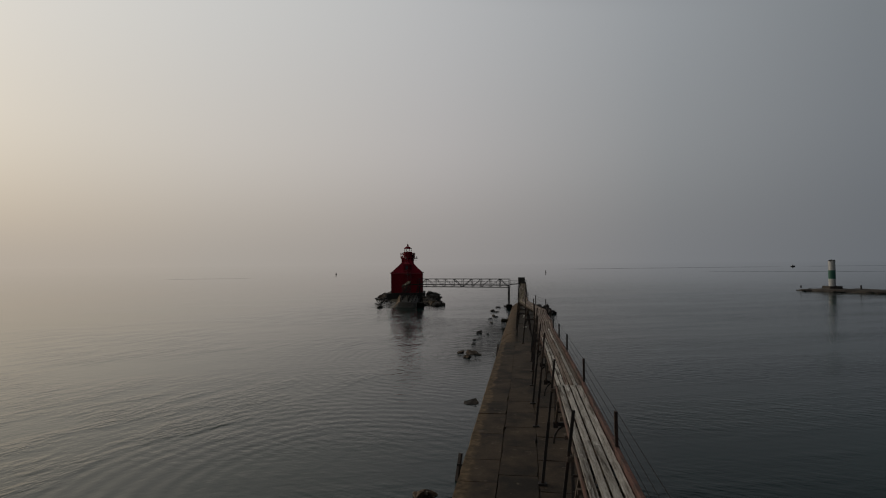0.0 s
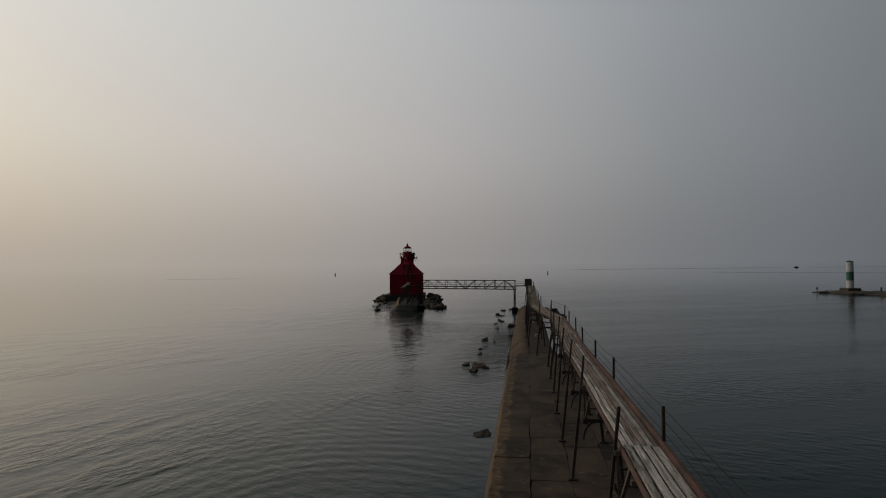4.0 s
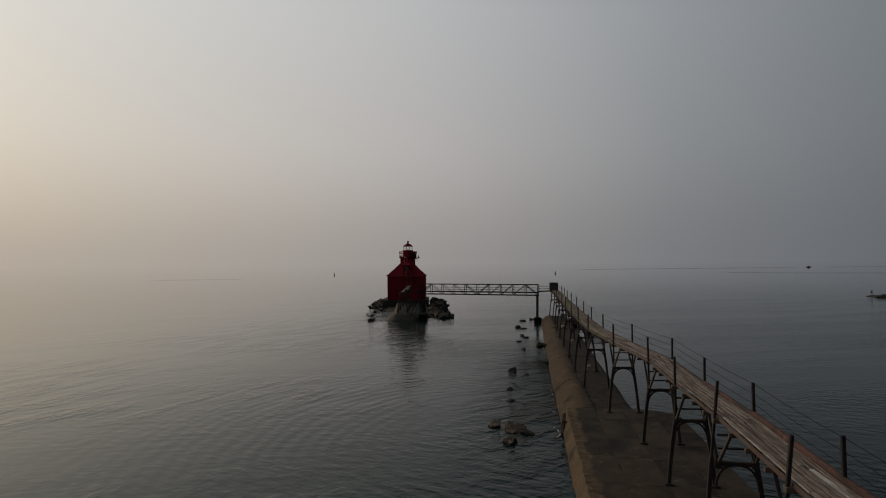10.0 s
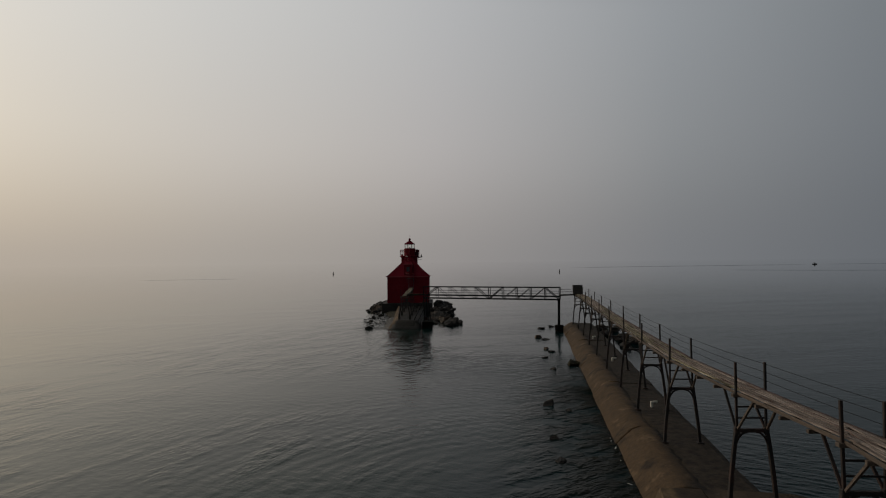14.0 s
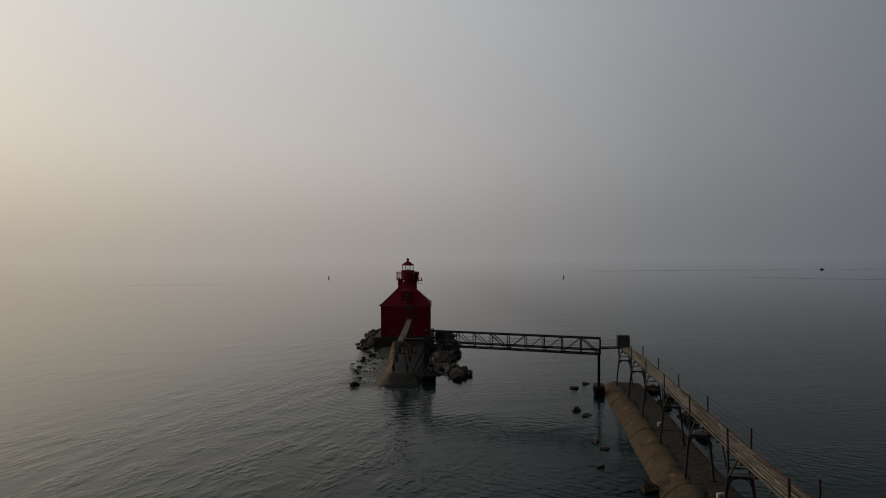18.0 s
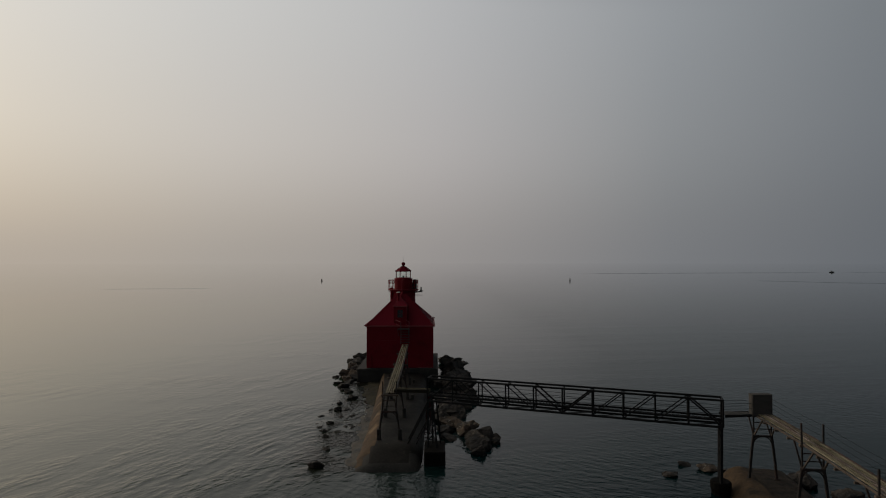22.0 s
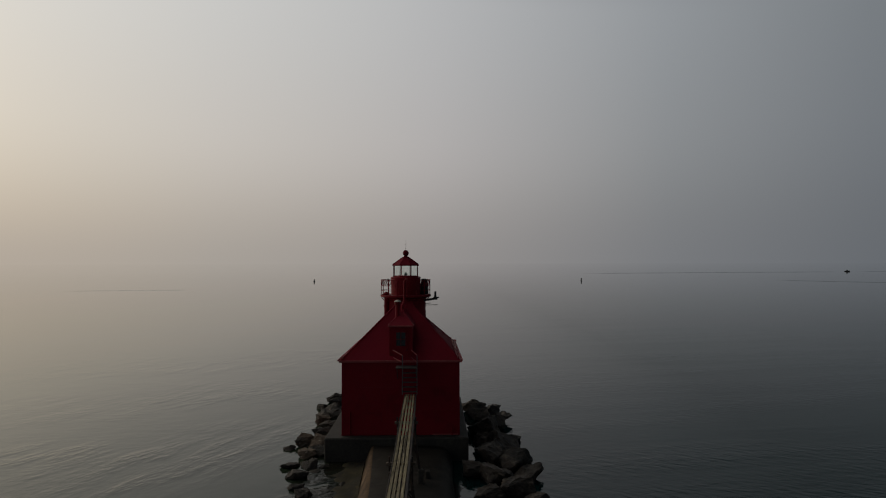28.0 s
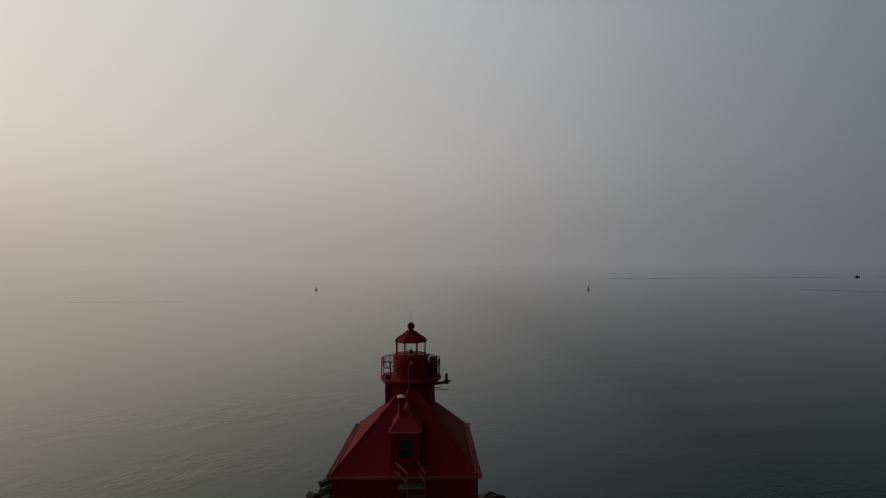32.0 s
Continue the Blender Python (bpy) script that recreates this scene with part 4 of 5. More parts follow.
part("fascia", box(B(), (CX, E1 + 0.03, EZ - 0.04), (2 * EW + 0.12, 0.06, 0.14), bevel=0.01), REDTRIM, house)
for sx in (-1, 1):
    p, q = (Vector(vs[1]), Vector(vs[2])) if sx > 0 else (Vector(vs[0]), Vector(vs[3]))
    for name, dx, dz, w, h, m in (("fascia", 0.03, -0.04, 0.06, 0.14, REDTRIM), ("gutter", 0.12, 0.03, 0.11, 0.10, RED), ("gutter_lip", -0.16, 0.20, 0.05, 0.14, REDTRIM)):
        o = Vector((sx * dx, 0, dz))
        part(name, beam(B(), p + o, q + o, w, h, 0.01), m, house)
# standing seams of the front slope
for k in range(-6, 7):
    u = k / 7.0
    p, q = Vector((CX + u * EW, E0, EZ)), Vector((CX + u * 0.42, RT[2], JZ))
    part("roof_seam", beam(B(), p - Vector((0, 0, 0.002)), q - Vector((0, 0, 0.002)), 0.022, 0.016), REDROOF, house)
for sx in (-1, 1):
    for k in range(1, 7):
        f = k / 7.0
        p = Vector(vs[1] if sx > 0 else vs[0]).lerp(Vector(vs[2] if sx > 0 else vs[3]), f) + Vector((0, 0, 0.012))
        q = Vector((CX + sx * 0.42, RT[2] + (RT[3] - RT[2]) * f, JZ + 0.012 - 0.4 * f))
        part("roof_seam", beam(B(), p - Vector((0, 0, 0.006)), q - Vector((0, 0, 0.006)), 0.02, 0.012), REDROOF, house)

# dormer with the door
DW, DF, DZ, DR = 0.76, 136.95, 8.60, 9.42
bb = B()
box(bb, (CX, (DF + 139.6) / 2, (EZ - 0.1 + DZ) / 2), (2 * DW, 139.6 - DF, DZ - EZ + 0.1))
part("dormer_wall", bb, RED, house)
bb = B()
ew = DW + 0.06
v = [(CX - ew, DF - 0.15, DZ), (CX + ew, DF - 0.15, DZ), (CX + ew, 140.6, DZ), (CX - ew, 140.6, DZ), (CX, 139.0, DR), (CX, 140.9, DR)]
solid(bb, v, [(0, 1, 4), (1, 2, 5, 4), (2, 3, 5), (3, 0, 4, 5), (3, 2, 1, 0)])
part("dormer_roof", bb, REDROOF, house)
for p, q in ((v[0], v[4]), (v[1], v[4]), (v[4], v[5])):
    part("dormer_ridge", beam(B(), p, q, 0.06, 0.04, 0.008), REDROOF, house)
part("dormer_fascia", box(B(), (CX, DF - 0.16, DZ - 0.03), (2 * ew + 0.06, 0.05, 0.10), bevel=0.01), REDTRIM, house)
for sx in (-1, 1):
    part("dormer_fascia", box(B(), (CX + sx * (ew + 0.01), DF + 0.35, DZ - 0.03), (0.05, 0.95, 0.10), bevel=0.01), REDTRIM, house)
dr = part("door", box(B(), (CX, DF - 0.02, 7.28), (0.92, 0.06, 2.0), bevel=0.01), RED, house, "red iron door with a dark glazed light")
bb = B()
for x, z, w, h in ((-0.33, 7.72, 0.05, 0.98), (0.33, 7.72, 0.05, 0.98), (0, 8.19, 0.70, 0.05), (0, 7.25, 0.70, 0.05), (0, 7.72, 0.03, 0.94), (0, 7.72, 0.62, 0.03)):
    box(bb, (CX + x, DF - 0.065, z), (w, 0.04, h))
part("window_frame", bb, RED, dr)
part("pane", box(B(), (CX, DF - 0.055, 7.72), (0.62, 0.012, 0.90)), PANE, dr)
part("handle", rod(B(), (CX + 0.38, DF - 0.09, 6.95), (CX + 0.38, DF - 0.09, 7.10), 0.018, 6), IRON, dr)

# vents and stove pipes on the roof
bb = B()
lathe(bb, [(0.22, 8.4), (0.22, 8.75), (0.155, 8.80), (0.155, 9.86), (0.22, 9.90), (0.22, 10.06)], 16, (CX - 0.32, 138.4, 0))
vent = part("roof_vent", bb, RED, house, smooth=False)
part("vent_cap", lathe(B(), [(0.22, 10.06), (0.23, 10.10), (0.12, 10.18), (0.02, 10.20)], 16, (CX - 0.32, 138.4, 0)), PALE, vent, "pale metal cap")
bb = B()
line(bb, [(CX + 0.20, 140.70, 11.44), (CX + 0.06, 140.74, 11.46), (CX + 0.02, 140.75, 11.30), (CX + 0.02, 140.75, 9.95)], 0.085, 12)
line(bb, [(CX + 0.02, 140.75, 9.98), (CX - 0.10, 140.45, 9.6), (CX - 0.10, 140.45, 8.9)], 0.095, 12)
pipe = part("stove_pipe", bb, RED, house)
part("pipe_cap", lathe(B(), [(0.11, 11.50), (0.12, 11.54), (0.04, 11.58)], 14, (CX + 0.14, 140.72, 0)), REDTRIM, pipe)
bb = B()
line(bb, [(CX - 1.42, 142.2, 8.6), (CX - 1.42, 142.2, 10.32)], 0.16, 12)
pipe = part("side_pipe", bb, RED, house)
part("pipe_cap", lathe(B(), [(0.21, 10.32), (0.23, 10.38), (0.16, 10.50), (0.06, 10.54)], 14, (CX - 1.42, 142.2, 0)), RED, pipe)

# tower, gallery and lantern
C = (CX, TY, 0)
part("tower", lathe(B(), [(TR + 0.02, 6.4), (TR + 0.02, 9.0), (TR, 9.05), (TR, 9.9), (TR + 0.06, 9.94), (TR + 0.06, 10.02)], 40, C), RED, house, smooth=False)
gal = part("gallery_deck", lathe(B(), [(TR + 0.06, 10.02), (1.70, 10.06), (1.90, 10.14), (1.94, 10.16), (1.94, 10.28), (1.90, 10.30)], 40, C), RED, house)
for k in range(12):
    a = k * math.pi / 6 + 0.2
    part("bracket", beam(B(), (CX + 1.58 * math.cos(a), TY + 1.58 * math.sin(a), 9.78), (CX + 1.86 * math.cos(a), TY + 1.86 * math.sin(a), 10.10), 0.05, 0.05), RED, gal)
part("watch_room", lathe(B(), [(1.13, 10.3), (1.13, 11.5), (1.16, 11.54), (1.16, 11.62), (1.08, 11.66)], 32, C), RED, house)
rail = part("gallery_rail", lathe(B(), [(1.85, 11.40), (1.90, 11.40), (1.90, 11.44), (1.85, 11.44)], 40, C, ring=True), RED, house)
for z, w in ((10.98, 0.03), (10.62, 0.03)):
    part("mid_rail", lathe(B(), [(1.86, z), (1.89, z), (1.89, z + w), (1.86, z + w)], 40, C, ring=True), RED, rail)
for k in range(16):
    a = k * math.pi / 8 + 0.1
    part("rail_post", rod(B(), (CX + 1.875 * math.cos(a), TY + 1.875 * math.sin(a), 10.28), (CX + 1.875 * math.cos(a), TY + 1.875 * math.sin(a), 11.46), 0.026, 8), RED, rail)
bb = B()
M = 48
for k in range(M):
    a0, a1 = k * 2 * math.pi / M, (k + 1) * 2 * math.pi / M
    for za, zb in ((11.0, 11.4), (11.4, 11.0)):
        beam(bb, (CX + 1.875 * math.cos(a0), TY + 1.875 * math.sin(a0), za), (CX + 1.875 * math.cos(a1), TY + 1.875 * math.sin(a1), zb), 0.016, 0.016)
part("lattice", bb, RED, rail)

LR = 0.98
ang8 = [math.pi / 8 + k * math.pi / 4 for k in range(8)]
lant = part("lantern_sill", lathe(B(), [(LR + 0.06, 11.66), (LR + 0.06, 11.72), (LR, 11.74)], 8, C, math.pi / 8), RED, house)
for k in range(8):
    a, b = ang8[k], ang8[(k + 1) % 8]
    p, q = Vector((CX + LR * math.cos(a), TY + LR * math.sin(a), 0)), Vector((CX + LR * math.cos(b), TY + LR * math.sin(b), 0))
    part("mullion", beam(B(), p + Vector((0, 0, 11.72)), p + Vector((0, 0, 12.56)), 0.06, 0.06), RED, lant)
    m2 = (p + q) / 2
    bb = B()
    dd = (q - p).normalized()
    nn = Vector((dd.y, -dd.x, 0))
    c0, c1 = p + dd * 0.035, q - dd * 0.035
    pts = [c0 + Vector((0, 0, 11.75)), c1 + Vector((0, 0, 11.75)), c1 + Vector((0, 0, 12.53)), c0 + Vector((0, 0, 12.53))]
    solid(bb, [x + nn * 0.005 for x in pts] + [x - nn * 0.005 for x in pts], [(0, 1, 2, 3), (7, 6, 5, 4), (0, 4, 5, 1), (1, 5, 6, 2), (2, 6, 7, 3), (3, 7, 4, 0)])
    pn = part("pane", bb, GLASS, lant, "clear lantern glass")
    pn.visible_shadow = False
part("lantern_roof", lathe(B(), [(1.08, 12.50), (1.10, 12.54), (1.08, 12.60), (0.60, 12.94), (0.24, 13.16), (0.15, 13.22)], 8, C, math.pi / 8), REDROOF, house)
for k in range(8):
    a = ang8[k]
    part("roof_rib", beam(B(), (CX + 1.07 * math.cos(a), TY + 1.07 * math.sin(a), 12.62), (CX + 0.22 * math.cos(a), TY + 0.22 * math.sin(a), 13.19), 0.035, 0.03), REDROOF, house)
bb = B()
lathe(bb, [(0.15, 13.18), (0.14, 13.30)] + [(0.235 * math.cos(t), 13.48 + 0.235 * math.sin(t)) for t in [radians(x) for x in range(-52, 90, 13)]] + [(0.02, 13.72)], 20, C)
ball = part("vent_ball", bb, REDROOF, house, smooth=True)
part("spike", rod(B(), (CX, TY, 13.68), (CX, TY, 14.48), 0.016, 6, 0.006), IRON, ball)
bb = B()
lathe(bb, [(0.10, 11.66), (0.09, 11.80), (0.14, 11.82), (0.14, 11.86)], 14, C)
lens = part("lamp_stand", bb, DARK, house)
part("lamp", lathe(B(), [(0.08, 11.86), (0.10, 11.90), (0.10, 11.95), (0.06, 11.99)], 14, C), GREEN, lens, "small dark green signal lamp")

# fog signal bracket, drum and rods on the tower's side
fs = part("signal_arm", beam(B(), (CX + 1.35, TY - 0.5, 9.86), (CX + 2.42, TY - 0.55, 10.02), 0.14, 0.16, 0.02), DARK, house)
part("signal_horn", lathe(B(), [(0.16, 9.92), (0.16, 10.12), (0.09, 10.16), (0.08, 10.5), (0.05, 10.56)], 12, (CX + 2.28, TY - 0.55, 0)), DARK, fs)
part("signal_tip", rod(B(), (CX + 2.4, TY - 0.55, 10.06), (CX + 2.56, TY - 0.55, 10.1), 0.05, 8), DARK, fs)
for z, l in ((9.50, 2.45), (9.62, 1.95)):
    part("side_rod", rod(B(), (CX + 1.45, TY - 0.4, z), (CX + l, TY - 0.5, z + 0.03), 0.02, 6), DARK, house)
part("gallery_drum", lathe(B(), [(0.30, 10.3), (0.30, 11.1), (0.24, 11.18), (0.24, 11.45), (0.1, 11.5)], 16, (CX + 1.42, TY + 0.25, 0)), IRON, house, "dark rusted drum on the gallery")
part("tower_lamp", rod(B(), (CX - 1.62, TY - 0.15, 9.3), (CX - 1.66, TY - 0.15, 9.5), 0.05, 8), PALE, house)

# stair and landing in front of the door
st = thing("stair", "steep grey steel stair with handrails up to the lighthouse door", "stair")
SX0, SX1 = -6.96, -6.03
part("landing", box(B(), ((-7.40 + SX1) / 2, 136.22, 6.01), (SX1 + 7.40, 0.86, 0.06), bevel=0.008), STEP, st, "dark weathered landing boards")
for x in (SX0, SX1):
    part("stringer", beam(B(), (x, 135.55, 4.40), (x, 135.82, 5.92), 0.05, 0.16), GALV, st)
    part("newel", beam(B(), (x, 135.80, 5.92), (x, 135.80, 6.85), 0.05, 0.05), GALV, st)
    reach = 0.70 if x == SX0 else 0.42
    part("top_rail", beam(B(), (x, 135.80, 6.84), (x - reach, 136.92, 7.0), 0.05, 0.05), REDTRIM, st)
    part("mid_rail", beam(B(), (x, 135.80, 6.38), (x - reach, 136.92, 6.54), 0.04, 0.04), REDTRIM, st)
    part("hand_rail", beam(B(), (x, 135.45, 4.42), (x, 135.78, 6.83), 0.04, 0.04), GALV, st)
for k in range(5):
    f = (k + 0.5) / 5
    part("tread", box(B(), ((SX0 + SX1) / 2, 135.55 + 0.27 * f - 0.02, 4.45 + 1.42 * f), (SX1 - SX0 - 0.06, 0.24, 0.045), bevel=0.005), STEP, st)
for x in (-7.32, -6.1):
    part("landing_strut", beam(B(), (x, 135.9, 5.9), (x, 136.7, 5.2), 0.05, 0.05), GALV, st)

# ---------------------------------------------------------------- boulders
def boulder_mesh(seed, jag=0.10):
    r = random.Random(seed)
    bm = B()
    for _ in range(12):
        v = Vector((r.gauss(0, 1), r.gauss(0, 1), r.gauss(0, 1))).normalized() * r.uniform(0.80, 1.12)
        bm.verts.new((v.x, v.y, v.z * 0.8))
    res = bmesh.ops.convex_hull(bm, input=bm.verts)
    bmesh.ops.delete(bm, geom=[g for g in res["geom_interior"] if isinstance(g, bmesh.types.BMVert)], context="VERTS")
    bmesh.ops.bevel(bm, geom=list(bm.edges), offset=0.035, segments=1, affect="EDGES")
    bmesh.ops.triangulate(bm, faces=bm.faces)
    bmesh.ops.subdivide_edges(bm, edges=[e for e in bm.edges if e.calc_length() > 0.22], cuts=3, use_grid_fill=True)
    bmesh.ops.triangulate(bm, faces=bm.faces)
    bmesh.ops.subdivide_edges(bm, edges=[e for e in bm.edges if e.calc_length() > 0.14], cuts=1, use_grid_fill=True)
    bmesh.ops.triangulate(bm, faces=bm.faces)
    for v in bm.verts:
        v.co += noise.noise_vector(v.co * 2.2 + Vector((seed, 0, 0))) * jag + noise.noise_vector(v.co * 5.0 + Vector((0, seed, 0))) * jag * 0.7 + noise.noise_vector(v.co * 12.0 + Vector((0, 0, seed))) * jag * 0.5
    return bm


SHAPES = {m: [mesh_of("boulder", boulder_mesh(i + 20 * k), m) for i in range(9)] for k, m in enumerate((ROCK, ROCKPALE))}
rk = random.Random(11)


def boulder(x, y, z, sx, sy, sz, pale=False, turn=None, label=None, group="boulders round the lighthouse"):
    ob = new("boulder", rk.choice(SHAPES[ROCKPALE if pale else ROCK]))
    ob.matrix_basis = pose(x, y, z, rk.uniform(-18, 18), rk.uniform(-18, 18), rk.uniform(0, 360) if turn is None else turn) @ Matrix.Diagonal((sx, sy, sz, 1))
    return tagged(ob, label or ("angular boulder lying at the water's edge, coloured tan for warm light on it" if pale else "dark wet angular boulder piled at the water's edge"), "boulder", group)


# right-hand heap, from the far corner to its tip
for x, y, z, s in ((-1.6, 147.6, 0.5, 1.2), (-0.6, 146.0, 0.6, 1.2), (0.1, 144.6, 0.4, 1.15), (-1.4, 144.2, 1.0, 1.3), (-1.0, 141.6, 0.8, 1.4), (0.75, 140.1, 0.15, 0.75),
                   (-0.3, 142.6, 0.7, 1.1), (-1.3, 138.6, 0.8, 1.3), (-0.3, 137.6, 0.6, 1.4), (-1.4, 136.0, 0.7, 1.4), (-0.1, 135.0, 0.5, 1.4), (0.55, 133.2, 0.25, 1.15),
                   (-1.4, 133.0, 0.5, 1.3), (-0.4, 131.0, 0.45, 1.4), (-1.9, 130.6, 0.3, 1.1), (-2.6, 133.9, 0.4, 1.0), (0.3, 129.3, 0.35, 1.1), (-1.3, 128.4, 0.3, 1.2), (-2.4, 128.0, 0.1, 0.9),
                   (0.1, 127.0, 0.3, 1.2), (-1.9, 125.6, 0.3, 1.3), (-0.5, 124.9, 0.35, 1.3), (-2.1, 123.2, 0.4, 1.3), (-0.9, 122.2, 0.25, 1.1), (-2.6, 120.9, 0.2, 0.9), (-1.6, 119.6, 0.2, 1.1),
                   (-0.4, 117.4, 0.35, 1.25), (0.3, 115.9, 0.4, 1.2), (1.35, 115.2, 0.15, 0.85), (0.25, 114.0, 0.25, 1.3), (-1.9, 115.9, 0.05, 0.75), (-2.3, 117.8, 0.1, 0.85), (0.1, 112.7, 0.1, 0.75), (-1.2, 118.2, 0.4, 0.9)):
    # the tan colour of three stands in for warm light on their faces
    boulder(x, y, z * 0.8, s * rk.uniform(0.85, 1.15), s * rk.uniform(0.85, 1.2), s * rk.uniform(0.65, 0.85), pale=(x, y) in ((-1.2, 118.2), (-0.4, 117.4), (-1.6, 119.6)))
# left-hand heap
for x, y, z, s in ((-12.6, 151.0, 0.7, 1.0), (-14.0, 151.3, 0.4, 0.9), (-13.3, 149.2, 0.6, 0.9), (-14.7, 149.2, 0.15, 0.9), (-13.2, 147.0, 0.6, 0.9), (-14.0, 146.2, 0.3, 0.9), (-12.6, 145.2, 0.7, 0.9), (-13.6, 144.4, 0.35, 0.85),
                   (-12.8, 143.0, 0.5, 0.8), (-13.5, 141.7, 0.25, 0.8), (-12.6, 141.0, 0.4, 0.8), (-13.9, 139.7, 0.4, 1.05), (-12.9, 138.9, 0.45, 0.95), (-14.9, 138.7, 0.05, 0.45), (-12.6, 137.6, 0.35, 0.75), (-13.5, 137.3, 0.25, 0.85),
                   (-13.95, 135.4, 0.1, 0.55), (-12.75, 135.4, 0.15, 0.7), (-13.0, 133.8, 0.1, 0.75), (-12.8, 132.2, 0.0, 0.55), (-12.2, 131.2, 0.0, 0.6), (-12.1, 124.4, 0.02, 0.6), (-12.0, 120.2, 0.0, 0.42), (-10.9, 110.45, 0.0, 0.72), (-11.05, 113.7, 0.0, 0.35),
                   (-11.6, 116.6, 0.0, 0.32), (-12.3, 126.6, 0.0, 0.38), (-11.3, 128.6, 0.05, 0.75)):
    # four take the tan colour as boulders lit warm from the left
    boulder(x, y, z * 0.8, s * rk.uniform(0.9, 1.25), s * rk.uniform(0.8, 1.1), s * rk.uniform(0.58, 0.82), pale=(x, y) in ((-13.9, 139.7), (-12.9, 138.9), (-13.5, 137.3), (-13.6, 144.4)))
# small stones awash beside the mole
bm = B()
for k in range(42):
    x, y = rk.uniform(-13.2, -9.6), rk.uniform(116, 136)
    if x > -9.2 - 0.04 * (y - 111):
        continue
    s = rk.uniform(0.12, 0.42)
    m = pose(x, y, rk.uniform(-0.10, -0.02), 0, 0, rk.uniform(0, 360)) @ Matrix.Diagonal((s * 1.3, s * rk.uniform(0.6, 1), s * 0.42, 1))
    r = bmesh.ops.create_icosphere(bm, subdivisions=1, radius=1.0, matrix=m)
    for v in r["verts"]:
        v.co += noise.noise_vector(v.co * 3.1) * s * 0.35
tagged(part("rubble", bm, ROCK), "small dark stones awash beside the mole", "stones", kind="stuff")

# rocks beside the long pier
G = "rocks beside the pier"
for x, y, s, pale in ((2.45, 55.2, 0.58, True), (3.55, 54.1, 0.80, True), (4.05, 53.5, 0.45, True), (3.0, 52.2, 0.60, True), (5.45, 69.9, 0.62, False), (6.35, 68.5, 0.25, False), (9.55, 91.6, 0.5, True),
                      (9.75, 90.0, 0.42, False), (12.2, 108.5, 0.62, False), (13.9, 110.1, 0.5, False), (10.3, 100.1, 0.75, True), (10.8, 98.2, 0.5, False), (-0.4, 21.8, 0.7, True), (2.2, 35.5, 0.5, False), (4.05, 60.2, 0.35, False),
                      (8.05, 81.1, 0.4, False), (15.3, 109.6, 0.8, True), (16.4, 109.0, 0.6, False), (4.4, 63.4, 0.3, False), (8.45, 86.8, 0.42, False)):
    boulder(x, y, 0.0, s * rk.uniform(1.0, 1.35), s * rk.uniform(0.8, 1.05), s * rk.uniform(0.45, 0.6), pale, group=G, label="tan rock showing above the water beside the pier" if pale else "dark wet rock showing above the water beside the pier")
for x, y, s in ((19.9, 106.9, 1.05), (20.7, 104.6, 1.0), (19.3, 97.6, 1.15), (19.9, 94.8, 1.0), (18.4, 100.6, 0.9), (17.9, 92.4, 0.8), (18.6, 95.8, 0.6)):
    boulder(x, y, 0.25, s, s * 0.9, s * 0.7, group=G)
ob = new("boulder", mesh_of("boulder", boulder_mesh(77), MOSS))
ob.matrix_basis = pose(10.15, 82.9, 0.12, 0, 0, 40) @ Matrix.Diagonal((0.70, 0.62, 0.72, 1))
tagged(ob, "olive mossy boulder leaning on the pier's shoulder", "boulder", G)

# foam flecks where the ripples meet the concrete
fo = random.Random(8)
bm = B()
for k in range(64):
    if 14 <= k < 36:
        continue
    if k < 14:
        p = pier_at(33 + fo.expovariate(0.16), -0.47 - abs(fo.gauss(0, 0.10)), 0.012)
    else:
        y = fo.uniform(110, 134)
        p = Vector((-10.0 - 0.022 * (y - 111) + fo.gauss(0, 0.45), y, 0.02))
    if k > 52:
        y = 120.6 + (k - 53) * 0.62
        p = Vector((-8.95 - 0.165 * (y - 120.6) + fo.gauss(0, 0.06), y, 0.09))
    a, l, w = 1.41 + fo.gauss(0, 0.35), fo.uniform(0.05, 0.24), fo.uniform(0.012, 0.035)
    ring = []
    for j in range(9):
        t = j * 2 * math.pi / 9
        x, y = l * math.cos(t) * fo.uniform(0.6, 1.1), w * math.sin(t) * fo.uniform(0.6, 1.1)
        ring.append(bm.verts.new(p + Vector((x * math.cos(a) - y * math.sin(a), x * math.sin(a) + y * math.cos(a), 0))))
    r = bmesh.ops.extrude_face_region(bm, geom=[bm.faces.new(ring)])
    for v in r["geom"]:
        if isinstance(v, bmesh.types.BMVert):
            v.co.z += 0.02
tagged(part("foam", bm, FOAM), "pale foam flecks along the waterline", "foam", kind="stuff")

# rusted fender bars on the slab's edge and pale stubs on the deck
for s, z in ((34.4, 0.55), (3.9, 0.6)):
    fb = thing("fender_bar", "rusted steel fender bar fixed to the pier's edge", "bar", "fender bars")
    part("bar", beam(B(), pier_at(s, -0.36, z - 0.75), pier_at(s + 0.25, -0.20, z + 0.42), 0.16, 0.10, 0.015), IRON, fb)
    part("bar_bracket", beam(B(), pier_at(s + 0.1, -0.34, z), pier_at(s + 0.1, 0.12, z), 0.08, 0.08), IRON, fb)
for x, y in ((10.45, 66.0), (12.6, 79.8), (14.55, 92.4)):
    sb = thing("deck_cleat", "small pale bent mooring cleat on the low deck", "cleat", "pale deck cleats")
    part("cleat_post", box(B(), (x, y, 0.98), (0.13, 0.13, 0.34), bevel=0.015), PALE, sb)
    part("cleat_arm", box(B(), (x + 0.19, y, 1.12), (0.25, 0.12, 0.10), bevel=0.012), PALE, sb)

